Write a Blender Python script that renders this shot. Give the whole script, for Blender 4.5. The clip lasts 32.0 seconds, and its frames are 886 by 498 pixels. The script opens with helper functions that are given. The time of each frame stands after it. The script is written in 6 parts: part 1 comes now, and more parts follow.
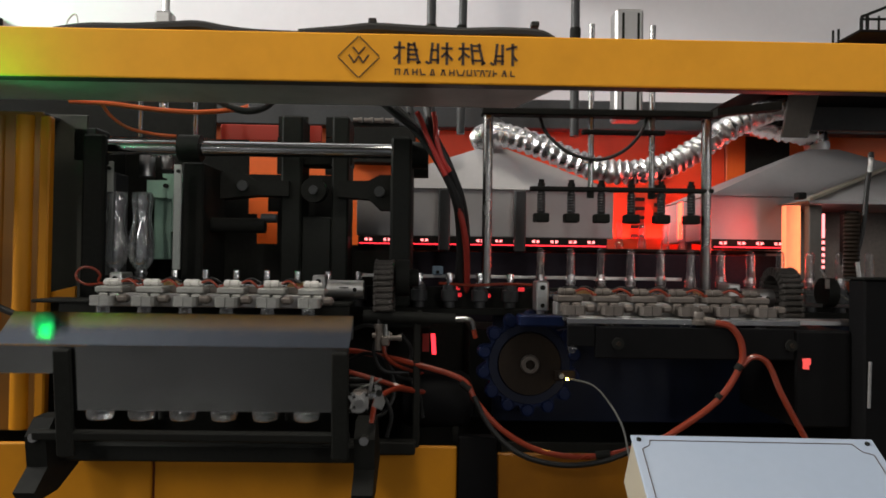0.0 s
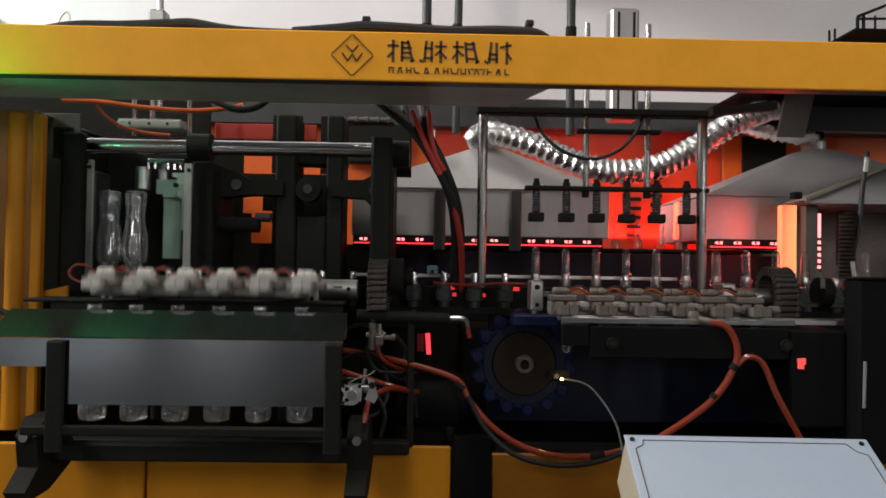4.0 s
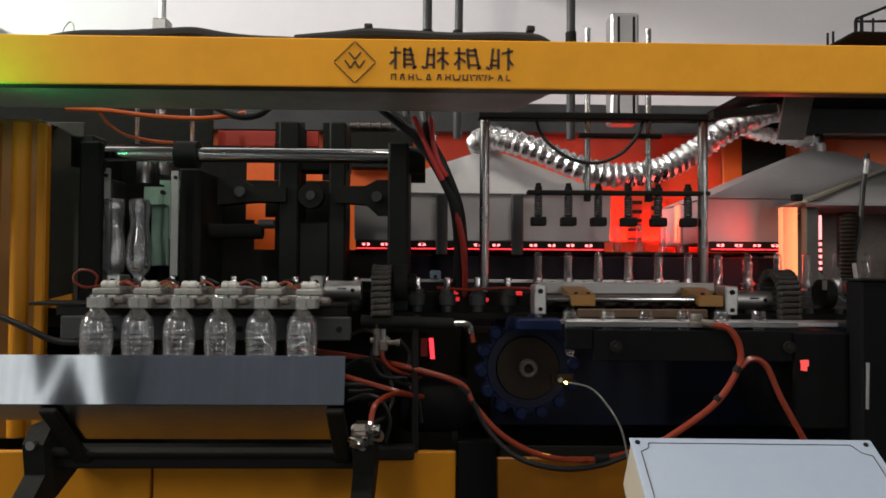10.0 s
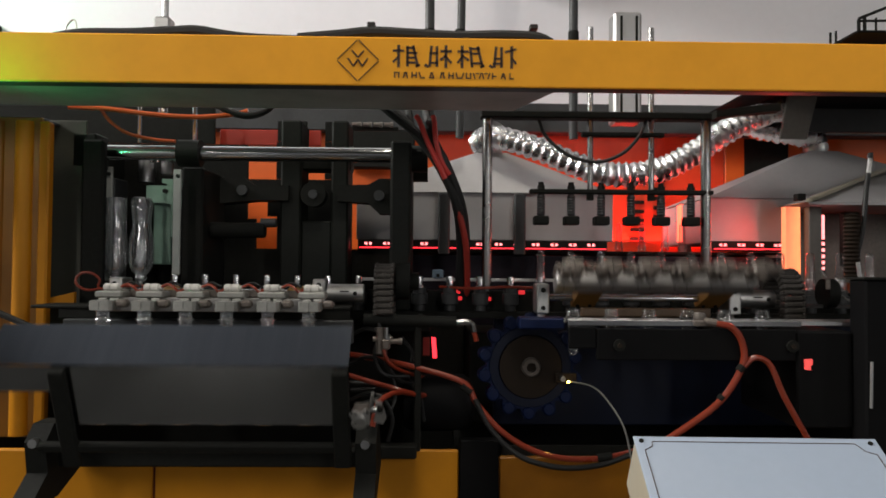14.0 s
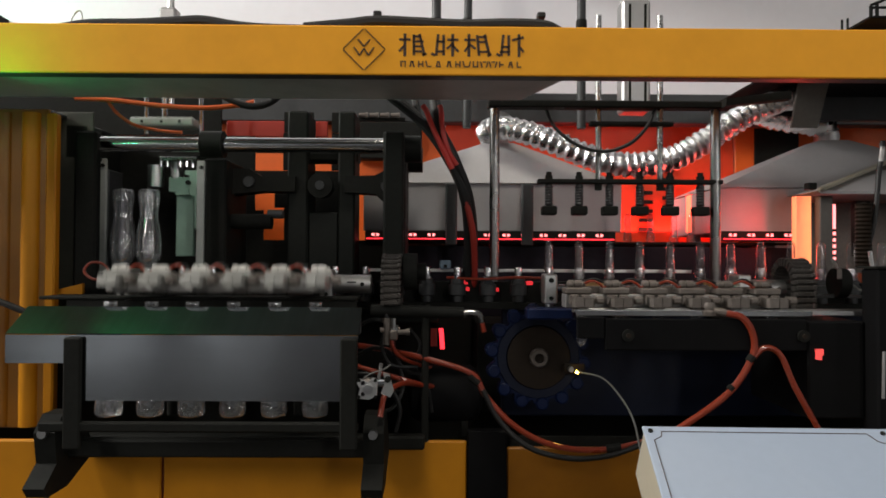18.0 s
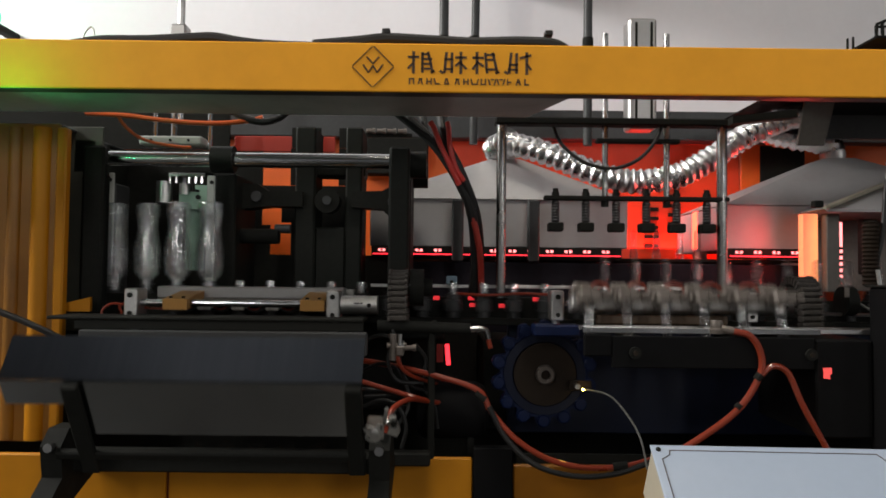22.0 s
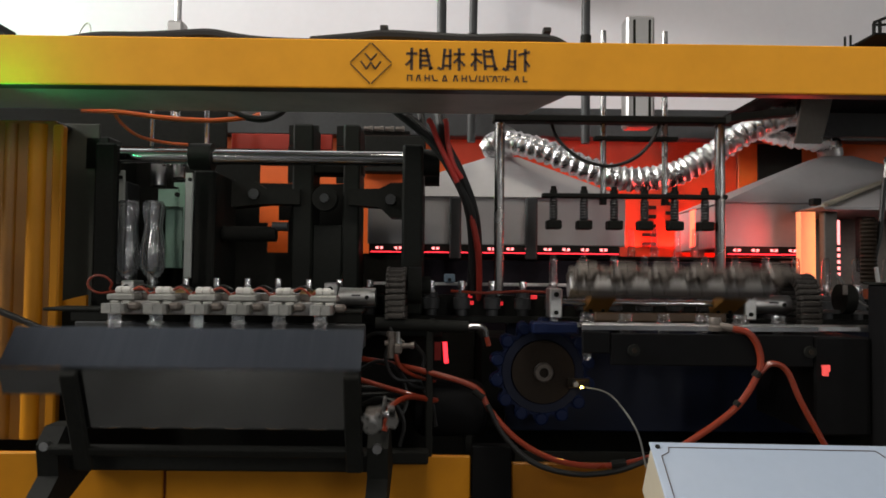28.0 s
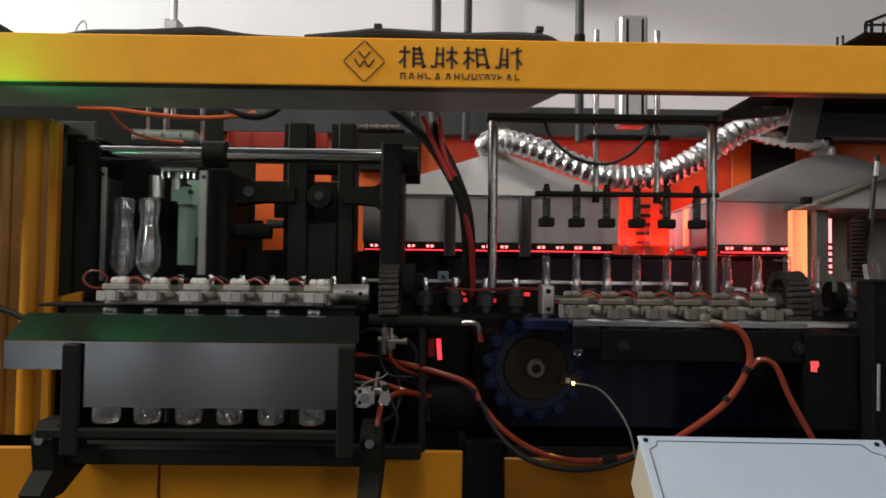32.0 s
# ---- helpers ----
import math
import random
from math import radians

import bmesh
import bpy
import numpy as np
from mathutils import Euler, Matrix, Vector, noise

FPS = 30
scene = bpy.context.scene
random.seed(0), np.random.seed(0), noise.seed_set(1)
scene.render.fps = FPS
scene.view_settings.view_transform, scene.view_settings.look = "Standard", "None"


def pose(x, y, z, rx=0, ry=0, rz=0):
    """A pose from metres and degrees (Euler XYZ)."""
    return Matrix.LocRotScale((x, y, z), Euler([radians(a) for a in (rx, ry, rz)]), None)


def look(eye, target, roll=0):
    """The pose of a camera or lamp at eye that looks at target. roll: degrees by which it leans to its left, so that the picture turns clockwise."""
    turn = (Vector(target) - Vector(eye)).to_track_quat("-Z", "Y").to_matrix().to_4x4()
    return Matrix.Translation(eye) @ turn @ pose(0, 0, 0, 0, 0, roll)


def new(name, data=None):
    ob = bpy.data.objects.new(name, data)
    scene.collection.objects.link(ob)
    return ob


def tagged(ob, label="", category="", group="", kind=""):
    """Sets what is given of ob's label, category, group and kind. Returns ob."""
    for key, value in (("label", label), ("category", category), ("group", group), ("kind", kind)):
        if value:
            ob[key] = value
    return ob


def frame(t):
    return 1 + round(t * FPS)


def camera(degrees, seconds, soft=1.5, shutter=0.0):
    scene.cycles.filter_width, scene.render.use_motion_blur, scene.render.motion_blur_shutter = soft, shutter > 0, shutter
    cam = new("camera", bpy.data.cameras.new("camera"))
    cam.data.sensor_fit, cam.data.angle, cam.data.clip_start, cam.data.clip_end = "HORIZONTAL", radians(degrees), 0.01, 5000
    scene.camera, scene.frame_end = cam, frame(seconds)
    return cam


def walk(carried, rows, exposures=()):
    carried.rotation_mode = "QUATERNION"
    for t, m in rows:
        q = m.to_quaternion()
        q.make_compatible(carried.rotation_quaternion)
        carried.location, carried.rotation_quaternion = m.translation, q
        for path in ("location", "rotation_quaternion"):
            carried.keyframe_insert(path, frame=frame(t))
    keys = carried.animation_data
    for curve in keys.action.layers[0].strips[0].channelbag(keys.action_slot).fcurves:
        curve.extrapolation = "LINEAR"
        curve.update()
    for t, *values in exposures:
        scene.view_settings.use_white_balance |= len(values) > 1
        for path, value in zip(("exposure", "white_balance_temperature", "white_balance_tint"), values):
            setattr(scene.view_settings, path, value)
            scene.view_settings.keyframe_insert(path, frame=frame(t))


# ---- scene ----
cam = camera(64, 32.0, 1.7, 0.6)


def aim(x, y, z, yaw, pitch, roll):
    """Eye, turn to the right, tilt upwards and lean, in metres and degrees."""
    a, b = radians(yaw), radians(pitch)
    return look((x, y, z), (x + math.sin(a) * math.cos(b), y + math.cos(a) * math.cos(b), z + math.sin(b)), roll)


PATH = (
    (0, -0.0044, -1.7783, 1.1039, 1.055, 1.030, 0.823),
    (0.5, -0.0039, -1.7757, 1.1030, 1.076, 1.057, 0.835),
    (1, -0.0012, -1.7727, 1.1024, 1.030, 0.996, 0.856),
    (1.5, 0.0018, -1.7701, 1.1015, 1.043, 0.807, 0.844),
    (2, 0.0032, -1.7675, 1.1007, 1.048, 0.716, 0.843),
    (2.5, 0.0021, -1.7680, 1.1015, 1.160, 0.721, 0.883),
    (3, 0.0027, -1.7711, 1.1021, 1.207, 0.832, 0.882),
    (3.5, 0.0057, -1.7720, 1.1004, 1.182, 1.052, 0.888),
    (5.5, 0.0045, -1.7720, 1.1019, 1.191, 1.127, 0.724),
    (6, 0.0019, -1.7710, 1.1011, 1.257, 1.083, 0.645),
    (6.5, 0.0001, -1.7715, 1.1010, 1.126, 1.107, 0.337),
    (7, -0.0006, -1.7724, 1.1006, 1.105, 1.165, 0.162),
    (7.5, -0.0013, -1.7728, 1.1002, 1.072, 1.226, 0.273),
    (8, -0.0029, -1.7728, 1.1013, 1.090, 1.194, 0.302),
    (8.5, -0.0023, -1.7729, 1.1016, 1.120, 1.144, 0.300),
    (9, -0.0003, -1.7746, 1.1019, 1.081, 1.177, 0.256),
    (9.5, -0.0005, -1.7769, 1.1023, 1.096, 1.300, 0.295),
    (10, -0.0027, -1.7790, 1.1025, 1.192, 1.433, 0.384),
    (10.5, -0.0049, -1.7828, 1.1023, 1.192, 1.622, 0.472),
    (11, -0.0060, -1.7878, 1.1024, 1.140, 1.771, 0.500),
    (11.5, -0.0079, -1.7904, 1.1027, 1.165, 1.927, 0.555),
    (12, -0.0087, -1.7884, 1.1033, 1.141, 1.956, 0.654),
    (12.5, -0.0069, -1.7854, 1.1019, 1.075, 1.954, 0.538),
    (13, -0.0065, -1.7823, 1.1006, 1.109, 1.783, 0.465),
    (13.5, -0.0068, -1.7789, 1.0986, 1.139, 1.629, 0.413),
    (14, -0.0069, -1.7765, 1.0971, 1.129, 1.521, 0.454),
    (14.5, -0.0058, -1.7764, 1.0956, 1.090, 1.529, 0.447),
    (16.5, -0.0076, -1.7756, 1.0944, 1.193, 1.457, 0.023),
    (17, -0.0076, -1.7756, 1.0940, 0.945, 1.416, 0.043),
    (17.5, -0.0080, -1.7727, 1.0922, 0.717, 1.161, 0.154),
    (18, -0.0061, -1.7688, 1.0913, 0.519, 0.955, 0.297),
    (18.5, -0.0043, -1.7659, 1.0909, 0.351, 1.102, 0.335),
    (19, -0.0059, -1.7648, 1.0903, 0.158, 1.240, 0.480),
    (19.5, -0.0074, -1.7634, 1.0912, 0.183, 1.362, 0.576),
    (20, -0.0082, -1.7634, 1.0921, 0.193, 1.519, 0.580),
    (20.5, -0.0091, -1.7653, 1.0922, 0.226, 1.715, 0.606),
    (21, -0.0100, -1.7664, 1.0927, 0.152, 1.839, 0.549),
    (21.5, -0.0123, -1.7680, 1.0941, 0.249, 1.943, 0.550),
    (22, -0.0129, -1.7719, 1.0951, 0.199, 2.099, 0.641),
    (22.5, -0.0136, -1.7738, 1.0946, 0.258, 2.259, 0.680),
    (23, -0.0113, -1.7740, 1.0944, 0.190, 2.414, 0.639),
    (23.5, -0.0079, -1.7734, 1.0940, 0.182, 2.559, 0.620),
    (24, -0.0059, -1.7698, 1.0936, 0.284, 2.422, 0.587),
    (24.5, -0.0050, -1.7656, 1.0942, 0.301, 2.288, 0.564),
    (25, -0.0066, -1.7615, 1.0930, 0.379, 2.231, 0.695),
    (25.5, -0.0086, -1.7606, 1.0933, 0.350, 2.185, 0.791),
    (27.5, -0.0201, -1.7661, 1.0919, 0.471, 2.096, 0.754),
    (28, -0.0161, -1.7672, 1.0909, 0.473, 2.056, 0.625),
    (28.5, -0.0096, -1.7686, 1.0907, 0.498, 2.176, 0.600),
    (29, -0.0025, -1.7687, 1.0915, 0.496, 2.107, 0.524),
    (29.5, 0.0010, -1.7653, 1.0908, 0.519, 1.917, 0.553),
    (30, 0.0031, -1.7621, 1.0888, 0.503, 1.698, 0.552),
    (30.5, 0.0042, -1.7630, 1.0877, 0.478, 1.857, 0.370),
    (31, 0.0020, -1.7674, 1.0868, 0.493, 1.882, 0.430),
    (31.5, -0.0020, -1.7752, 1.0844, 0.540, 2.002, 0.677),
    (32, -0.0036, -1.7792, 1.0822, 0.579, 2.109, 0.720),
)
walk(cam, [(t, aim(*p)) for t, *p in PATH])

# ---- light: windows in the wall behind the camera, oven lamps, a green signal lamp, two added lamps ----
world = bpy.data.worlds.new("world")
scene.world = world
world.use_nodes = True
world.node_tree.nodes["Background"].inputs[0].default_value = (0.75, 0.82, 0.95, 1)
world.node_tree.nodes["Background"].inputs[1].default_value = 0.02
scene.view_settings.exposure = 0.18


def lamp(name, kind, m, energy, colour, size=0.1, size_y=None):
    data = bpy.data.lights.new(name, kind)
    data.energy, data.color = energy, colour
    if kind == "AREA":
        data.shape, data.size, data.size_y = "RECTANGLE", size, size_y or size
    else:
        data.shadow_soft_size = size
    ob = new(name, data)
    ob.matrix_world = m
    return ob


lamp("window_light", "AREA", look((-3.9, -6.12, 2.0), (-3.9, 0.0, 2.0)), 8.5, (1.0, 0.95, 0.86), 2.0, 1.3)
# Added low lamp, brightens what the chute's front sheet reflects.
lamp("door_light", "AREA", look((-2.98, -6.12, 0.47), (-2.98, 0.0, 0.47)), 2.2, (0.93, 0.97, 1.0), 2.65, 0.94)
lamp("tall_window_light", "AREA", look((-2.55, -5.98, 3.75), (-2.3, 0.0, 2.6)), 52, (1.0, 0.95, 0.88), 0.4, 1.7)
lamp("side_window_light", "AREA", look((-4.98, -0.6, 3.8), (0.0, 0.6, 2.4)), 325, (1.0, 0.97, 0.92), 2.0, 1.4)
lamp("skylight_light", "AREA", look((0.3, -1.55, 5.78), (0.0, -0.6, 0.0)), 122, (1.0, 0.92, 0.80), 1.6, 1.0)
lamp("tall_window_light", "AREA", look((4.98, -3.1, 2.55), (0.0, -3.1, 2.3)), 26, (1.0, 0.97, 0.93), 0.34, 2.3)
lamp("tall_window_light", "AREA", look((2.6, -5.98, 2.55), (2.6, 0.0, 2.3)), 38, (1.0, 0.97, 0.93), 0.34, 2.3)
lamp("signal_light", "AREA", look((-0.955, -0.41, 1.37), (-0.93, -0.36, 1.62)), 0.62, (0.04, 1.0, 0.3), 0.05, 0.05)
# Added out of view; gives the wall corner its green haze.
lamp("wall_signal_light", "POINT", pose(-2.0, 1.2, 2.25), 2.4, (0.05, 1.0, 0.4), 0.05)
lamp("oven_lamp_light", "AREA", look((0.985, 0.19, 1.18), (0.5, 0.14, 1.14)), 0.62, (1.0, 0.06, 0.05), 0.08, 0.18)
lamp("oven_glow_light", "AREA", look((0.72, 0.735, 1.2), (0.72, 0.775, 1.5)), 2.6, (1.0, 0.05, 0.045), 0.8, 0.03)


# ---- materials ----
def material(name, colour, rough=0.5, metal=0.0, grain=60.0, vary=0.12, bump=0.05, dirt=0.0, dirt_colour=(0.03, 0.025, 0.02), coat=0.0, brushed=False, spread=0.0, shine=0.5):
    """Painted, cast or brushed surface: fine grain and broad stains on the base colour, roughness that follows them, slight relief."""
    m = bpy.data.materials.new(name)
    m.use_nodes = True
    n, l = m.node_tree.nodes, m.node_tree.links
    b = n["Principled BSDF"]
    co = n.new("ShaderNodeTexCoord")
    mp = n.new("ShaderNodeMapping")
    if brushed:
        mp.inputs["Scale"].default_value = (1.0, 0.03, 0.03) if brushed == "upright" else (0.05, 1.0, 1.0)
    l.new(co.outputs["Object"], mp.inputs["Vector"])
    fine, broad = n.new("ShaderNodeTexNoise"), n.new("ShaderNodeTexNoise")
    fine.inputs["Scale"].default_value, fine.inputs["Detail"].default_value = grain, 5
    broad.inputs["Scale"].default_value, broad.inputs["Detail"].default_value = 6.0, 6
    l.new(mp.outputs[0], fine.inputs["Vector"])
    l.new(co.outputs["Object"], broad.inputs["Vector"])
    tone = n.new("ShaderNodeMapRange")
    tone.inputs["To Min"].default_value, tone.inputs["To Max"].default_value = 1 - vary, 1 + vary
    l.new(fine.outputs[0], tone.inputs[0])
    scaled = n.new("ShaderNodeVectorMath")
    scaled.operation = "SCALE"
    scaled.inputs[0].default_value = colour
    l.new(tone.outputs[0], scaled.inputs["Scale"])
    last = scaled.outputs[0]
    if dirt:
        ramp = n.new("ShaderNodeMapRange")
        ramp.inputs["From Min"].default_value, ramp.inputs["From Max"].default_value = 0.45, 0.75
        ramp.inputs["To Max"].default_value = dirt
        l.new(broad.outputs[0], ramp.inputs[0])
        mix = n.new("ShaderNodeMix")
        mix.data_type = "RGBA"
        l.new(ramp.outputs[0], mix.inputs["Factor"])
        l.new(last, mix.inputs["A"])
        mix.inputs["B"].default_value = (*dirt_colour, 1)
        last = mix.outputs["Result"]
    if spread:
        info, hsv, rng = n.new("ShaderNodeObjectInfo"), n.new("ShaderNodeHueSaturation"), n.new("ShaderNodeMapRange")
        rng.inputs["To Min"].default_value, rng.inputs["To Max"].default_value = 1 - spread, 1 + spread
        l.new(info.outputs["Random"], rng.inputs[0])
        l.new(rng.outputs[0], hsv.inputs["Value"])
        l.new(last, hsv.inputs["Color"])
        last = hsv.outputs[0]
    l.new(last, b.inputs["Base Color"])
    rr = n.new("ShaderNodeMapRange")
    rr.inputs["To Min"].default_value, rr.inputs["To Max"].default_value = max(0.02, rough - 0.12), min(1, rough + 0.12)
    l.new(broad.outputs[0], rr.inputs[0])
    l.new(rr.outputs[0], b.inputs["Roughness"])
    b.inputs["Metallic"].default_value = metal
    b.inputs["Coat Weight"].default_value = coat
    b.inputs["Specular IOR Level"].default_value = shine
    if bump:
        bp = n.new("ShaderNodeBump")
        bp.inputs["Strength"].default_value, bp.inputs["Distance"].default_value = bump, 0.002
        l.new(fine.outputs[0], bp.inputs["Height"])
        l.new(bp.outputs[0], b.inputs["Normal"])
    return m


def glowing(name, colour, strength):
    m = bpy.data.materials.new(name)
    m.use_nodes = True
    b = m.node_tree.nodes["Principled BSDF"]
    b.inputs["Base Color"].default_value = (*colour, 1)
    b.inputs["Emission Color"].default_value = (*colour, 1)
    b.inputs["Emission Strength"].default_value = strength
    return m


def hot_glow(name, edge, core, strength):
    """Uneven glow of a heater: patches from red to yellow-white."""
    m = glowing(name, core, strength)
    n, l = m.node_tree.nodes, m.node_tree.links
    co, mp, ns, rg, mix = n.new("ShaderNodeTexCoord"), n.new("ShaderNodeMapping"), n.new("ShaderNodeTexNoise"), n.new("ShaderNodeMapRange"), n.new("ShaderNodeMix")
    mp.inputs["Scale"].default_value = (90, 40, 40)
    ns.inputs["Scale"].default_value, ns.inputs["Detail"].default_value = 1.0, 3
    rg.inputs["From Min"].default_value, rg.inputs["From Max"].default_value = -0.34, -0.275
    sep, wob = n.new("ShaderNodeSeparateXYZ"), n.new("ShaderNodeMath")
    wob.operation = "MULTIPLY_ADD"
    wob.inputs[1].default_value = 0.02
    mix.data_type = "RGBA"
    l.new(co.outputs["Object"], mp.inputs["Vector"]), l.new(mp.outputs[0], ns.inputs["Vector"]), l.new(ns.outputs[0], wob.inputs[0])
    l.new(co.outputs["Object"], sep.inputs[0]), l.new(sep.outputs[0], wob.inputs[2]), l.new(wob.outputs[0], rg.inputs[0])
    l.new(rg.outputs[0], mix.inputs["Factor"])
    mix.inputs["A"].default_value, mix.inputs["B"].default_value = (*edge, 1), (*core, 1)
    l.new(mix.outputs["Result"], n["Principled BSDF"].inputs["Emission Color"])
    return m


def clear_plastic(name, tint, rough=0.06, cloud=0.06, gloss=0.15, rim=0.5):
    """Thin clear plastic: mostly see-through, with glossy edges."""
    m = bpy.data.materials.new(name)
    m.use_nodes = True
    n, l = m.node_tree.nodes, m.node_tree.links
    n.remove(n["Principled BSDF"])
    out = n["Material Output"]
    tr, gl, mix = n.new("ShaderNodeBsdfTransparent"), n.new("ShaderNodeBsdfGlossy"), n.new("ShaderNodeMixShader")
    tr.inputs[0].default_value = (*tint, 1)
    gl.inputs[0].default_value = (0.95, 0.95, 0.95, 1)
    gl.inputs["Roughness"].default_value = rough
    fr = n.new("ShaderNodeLayerWeight")
    fr.inputs[0].default_value = 0.35
    lo = n.new("ShaderNodeMapRange")
    lo.inputs["To Min"].default_value, lo.inputs["To Max"].default_value = gloss, rim
    l.new(fr.outputs["Fresnel"], lo.inputs[0])
    l.new(lo.outputs[0], mix.inputs[0])
    l.new(tr.outputs[0], mix.inputs[1])
    l.new(gl.outputs[0], mix.inputs[2])
    haze, both = n.new("ShaderNodeBsdfDiffuse"), n.new("ShaderNodeMixShader")
    haze.inputs[0].default_value = (0.8, 0.82, 0.84, 1)
    both.inputs[0].default_value = cloud
    l.new(mix.outputs[0], both.inputs[1])
    l.new(haze.outputs[0], both.inputs[2])
    l.new(both.outputs[0], out.inputs["Surface"])
    return m


YELLOW = material("yellow_paint", (0.92, 0.40, 0.02), 0.55, 0, 40, 0.05, 0.03, 0.15, (0.45, 0.2, 0.02), 0, shine=0.25)
AMBER = material("amber_panel_paint", (0.53, 0.21, 0.006), 0.5, 0, 30, 0.08, 0.03, 0.35, (0.32, 0.12, 0.006), shine=0.25)
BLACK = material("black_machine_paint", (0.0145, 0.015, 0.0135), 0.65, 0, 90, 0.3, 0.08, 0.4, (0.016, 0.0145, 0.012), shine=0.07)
DARK = material("dark_grey_paint", (0.038, 0.04, 0.042), 0.45, 0, 70, 0.2, 0.05, 0.4, (0.02, 0.018, 0.016), shine=0.35)
GREY = material("light_grey_sheet", (0.41, 0.40, 0.405), 0.45, 0, 50, 0.06, 0.03, 0.25, (0.3, 0.28, 0.27))
STEEL = material("brushed_steel", (0.55, 0.55, 0.55), 0.3, 1, 120, 0.12, 0.04, 0.3, (0.12, 0.11, 0.1))
POSTSTEEL = material("dull_round_steel", (0.26, 0.255, 0.25), 0.26, 1, 150, 0.1, 0.0, 0.3, (0.12, 0.11, 0.1))
CHROME = material("hard_chrome", (0.52, 0.52, 0.52), 0.16, 1, 150, 0.04, 0.0)
ALU = material("worn_aluminium", (0.62, 0.62, 0.61), 0.4, 1, 140, 0.15, 0.06, 0.35, (0.2, 0.18, 0.16))
GRIP = material("grimy_gripper_metal", (0.34, 0.34, 0.32), 0.5, 0.6, 140, 0.2, 0.08, 0.55, (0.12, 0.115, 0.10))
NAVY = material("dark_navy_plate", (0.013, 0.011, 0.016), 0.5, 0, 60, 0.3, 0.05, 0.5, (0.008, 0.007, 0.010), shine=0.08)
BARWHITE = material("satin_aluminium_bar", (0.33, 0.325, 0.32), 0.38, 0.6, 100, 0.06, 0.03, 0.15, (0.4, 0.38, 0.36))
POLISH = material("polished_sheet_steel", (0.43, 0.485, 0.55), -0.02, 1.0, 90, 0.14, 0.0, 0.3, (0.3, 0.32, 0.36), 0, "upright")
# AMBER darkened: shade of the side door's grooves and ribs as colour.
DOORSHADE = material("dark_amber_door_shade", (0.27, 0.11, 0.007), 0.45, 0, 30, 0.1, 0.03, 0.4, (0.08, 0.03, 0.004))
# AMBER with the right lower panel's shade put into the colour.
PANELSHADE = material("shaded_amber_paint", (0.33, 0.125, 0.006), 0.45, 0, 30, 0.1, 0.03, 0.6, (0.16, 0.06, 0.005), shine=0.3)
SOFFIT = material("grey_green_underside_paint", (0.42, 0.43, 0.40), 0.5, 0, 50, 0.1, 0.03, 0.3, (0.05, 0.05, 0.045))
TOWER = material("worn_black_casting", (0.0115, 0.013, 0.011), 0.55, 0, 90, 0.3, 0.08, 0.4, (0.016, 0.015, 0.012), shine=0.15)
SHADEDRED = material("shaded_red_sheet", (0.4, 0.024, 0.008), 0.5, 0, 40, 0.06, 0.03, 0.35, (0.2, 0.015, 0.006))
# Green of the clamp blocks lies in the base colour, not in lamp light.
GREENTINT = material("pale_green_tint", (0.26, 0.42, 0.33), 0.45, 0, 60, 0.12, 0.05, 0.35, (0.15, 0.2, 0.16))
# Same steel as POLISH, base colour darkened to hold the sheet's dim reflections.
DIMSTEEL = material("dim_sheet_steel", (0.36, 0.37, 0.38), 0.16, 1.0, 60, 0.12, 0.0, 0.35, (0.2, 0.2, 0.2), 0, True)
BRASSY = material("ochre_anodised_plate", (0.33, 0.165, 0.035), 0.45, 0.2, 90, 0.12, 0.05, 0.35, (0.2, 0.1, 0.03))
DIRTY = material("dusty_brown_metal", (0.15, 0.13, 0.115), 0.5, 0.5, 120, 0.3, 0.1, 0.6, (0.07, 0.055, 0.045))
HEADER = material("charcoal_paint", (0.0065, 0.0065, 0.007), 0.62, 0, 50, 0.2, 0.04, 0.3, (0.012, 0.011, 0.01), shine=0.05)
CAST = material("worn_cast_white", (0.6, 0.59, 0.56), 0.5, 0.1, 120, 0.25, 0.1, 0.5, (0.16, 0.14, 0.12))
RUBBER = material("black_rubber", (0.011, 0.011, 0.011), 0.5, 0, 80, 0.2, 0.05, shine=0.35)
BRAID = material("dusty_chain_plastic", (0.036, 0.031, 0.027), 0.75, 0, 160, 0.5, 0.4, 0.5, (0.065, 0.054, 0.045))
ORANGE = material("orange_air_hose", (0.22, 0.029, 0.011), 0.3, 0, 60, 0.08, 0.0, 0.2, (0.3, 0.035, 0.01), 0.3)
# Lit copies of ORANGE for the upper hoses; brightness is in the colour.
LITHOSE = material("lit_orange_air_hose", (0.6, 0.11, 0.03), 0.3, 0, 60, 0.08, 0.0, 0.2, (0.45, 0.07, 0.02), 0.3)
REDHOSE = material("red_air_hose", (0.62, 0.05, 0.04), 0.3, 0, 60, 0.08, 0.0, 0.2, (0.4, 0.03, 0.02), 0.3)
ORANGEWALL = material("orange_back_panel", (0.82, 0.135, 0.013), 0.5, 0, 30, 0.08, 0.03, 0.25, (0.4, 0.07, 0.012))
# ORANGEWALL with the ovens' red light put into the base colour.
REDLITWALL = material("red_lit_back_panel", (0.74, 0.062, 0.014), 0.5, 0, 30, 0.08, 0.03, 0.25, (0.4, 0.035, 0.012))
FOIL = material("crinkled_aluminium_foil", (0.88, 0.88, 0.89), 0.26, 1, 140, 0.08, 0.9)
WALL = material("white_plaster_wall", (0.74, 0.74, 0.78), 0.9, 0, 30, 0.03, 0.05, 0.12, (0.6, 0.6, 0.64))
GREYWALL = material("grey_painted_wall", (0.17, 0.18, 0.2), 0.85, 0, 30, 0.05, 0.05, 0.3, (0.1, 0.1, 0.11))
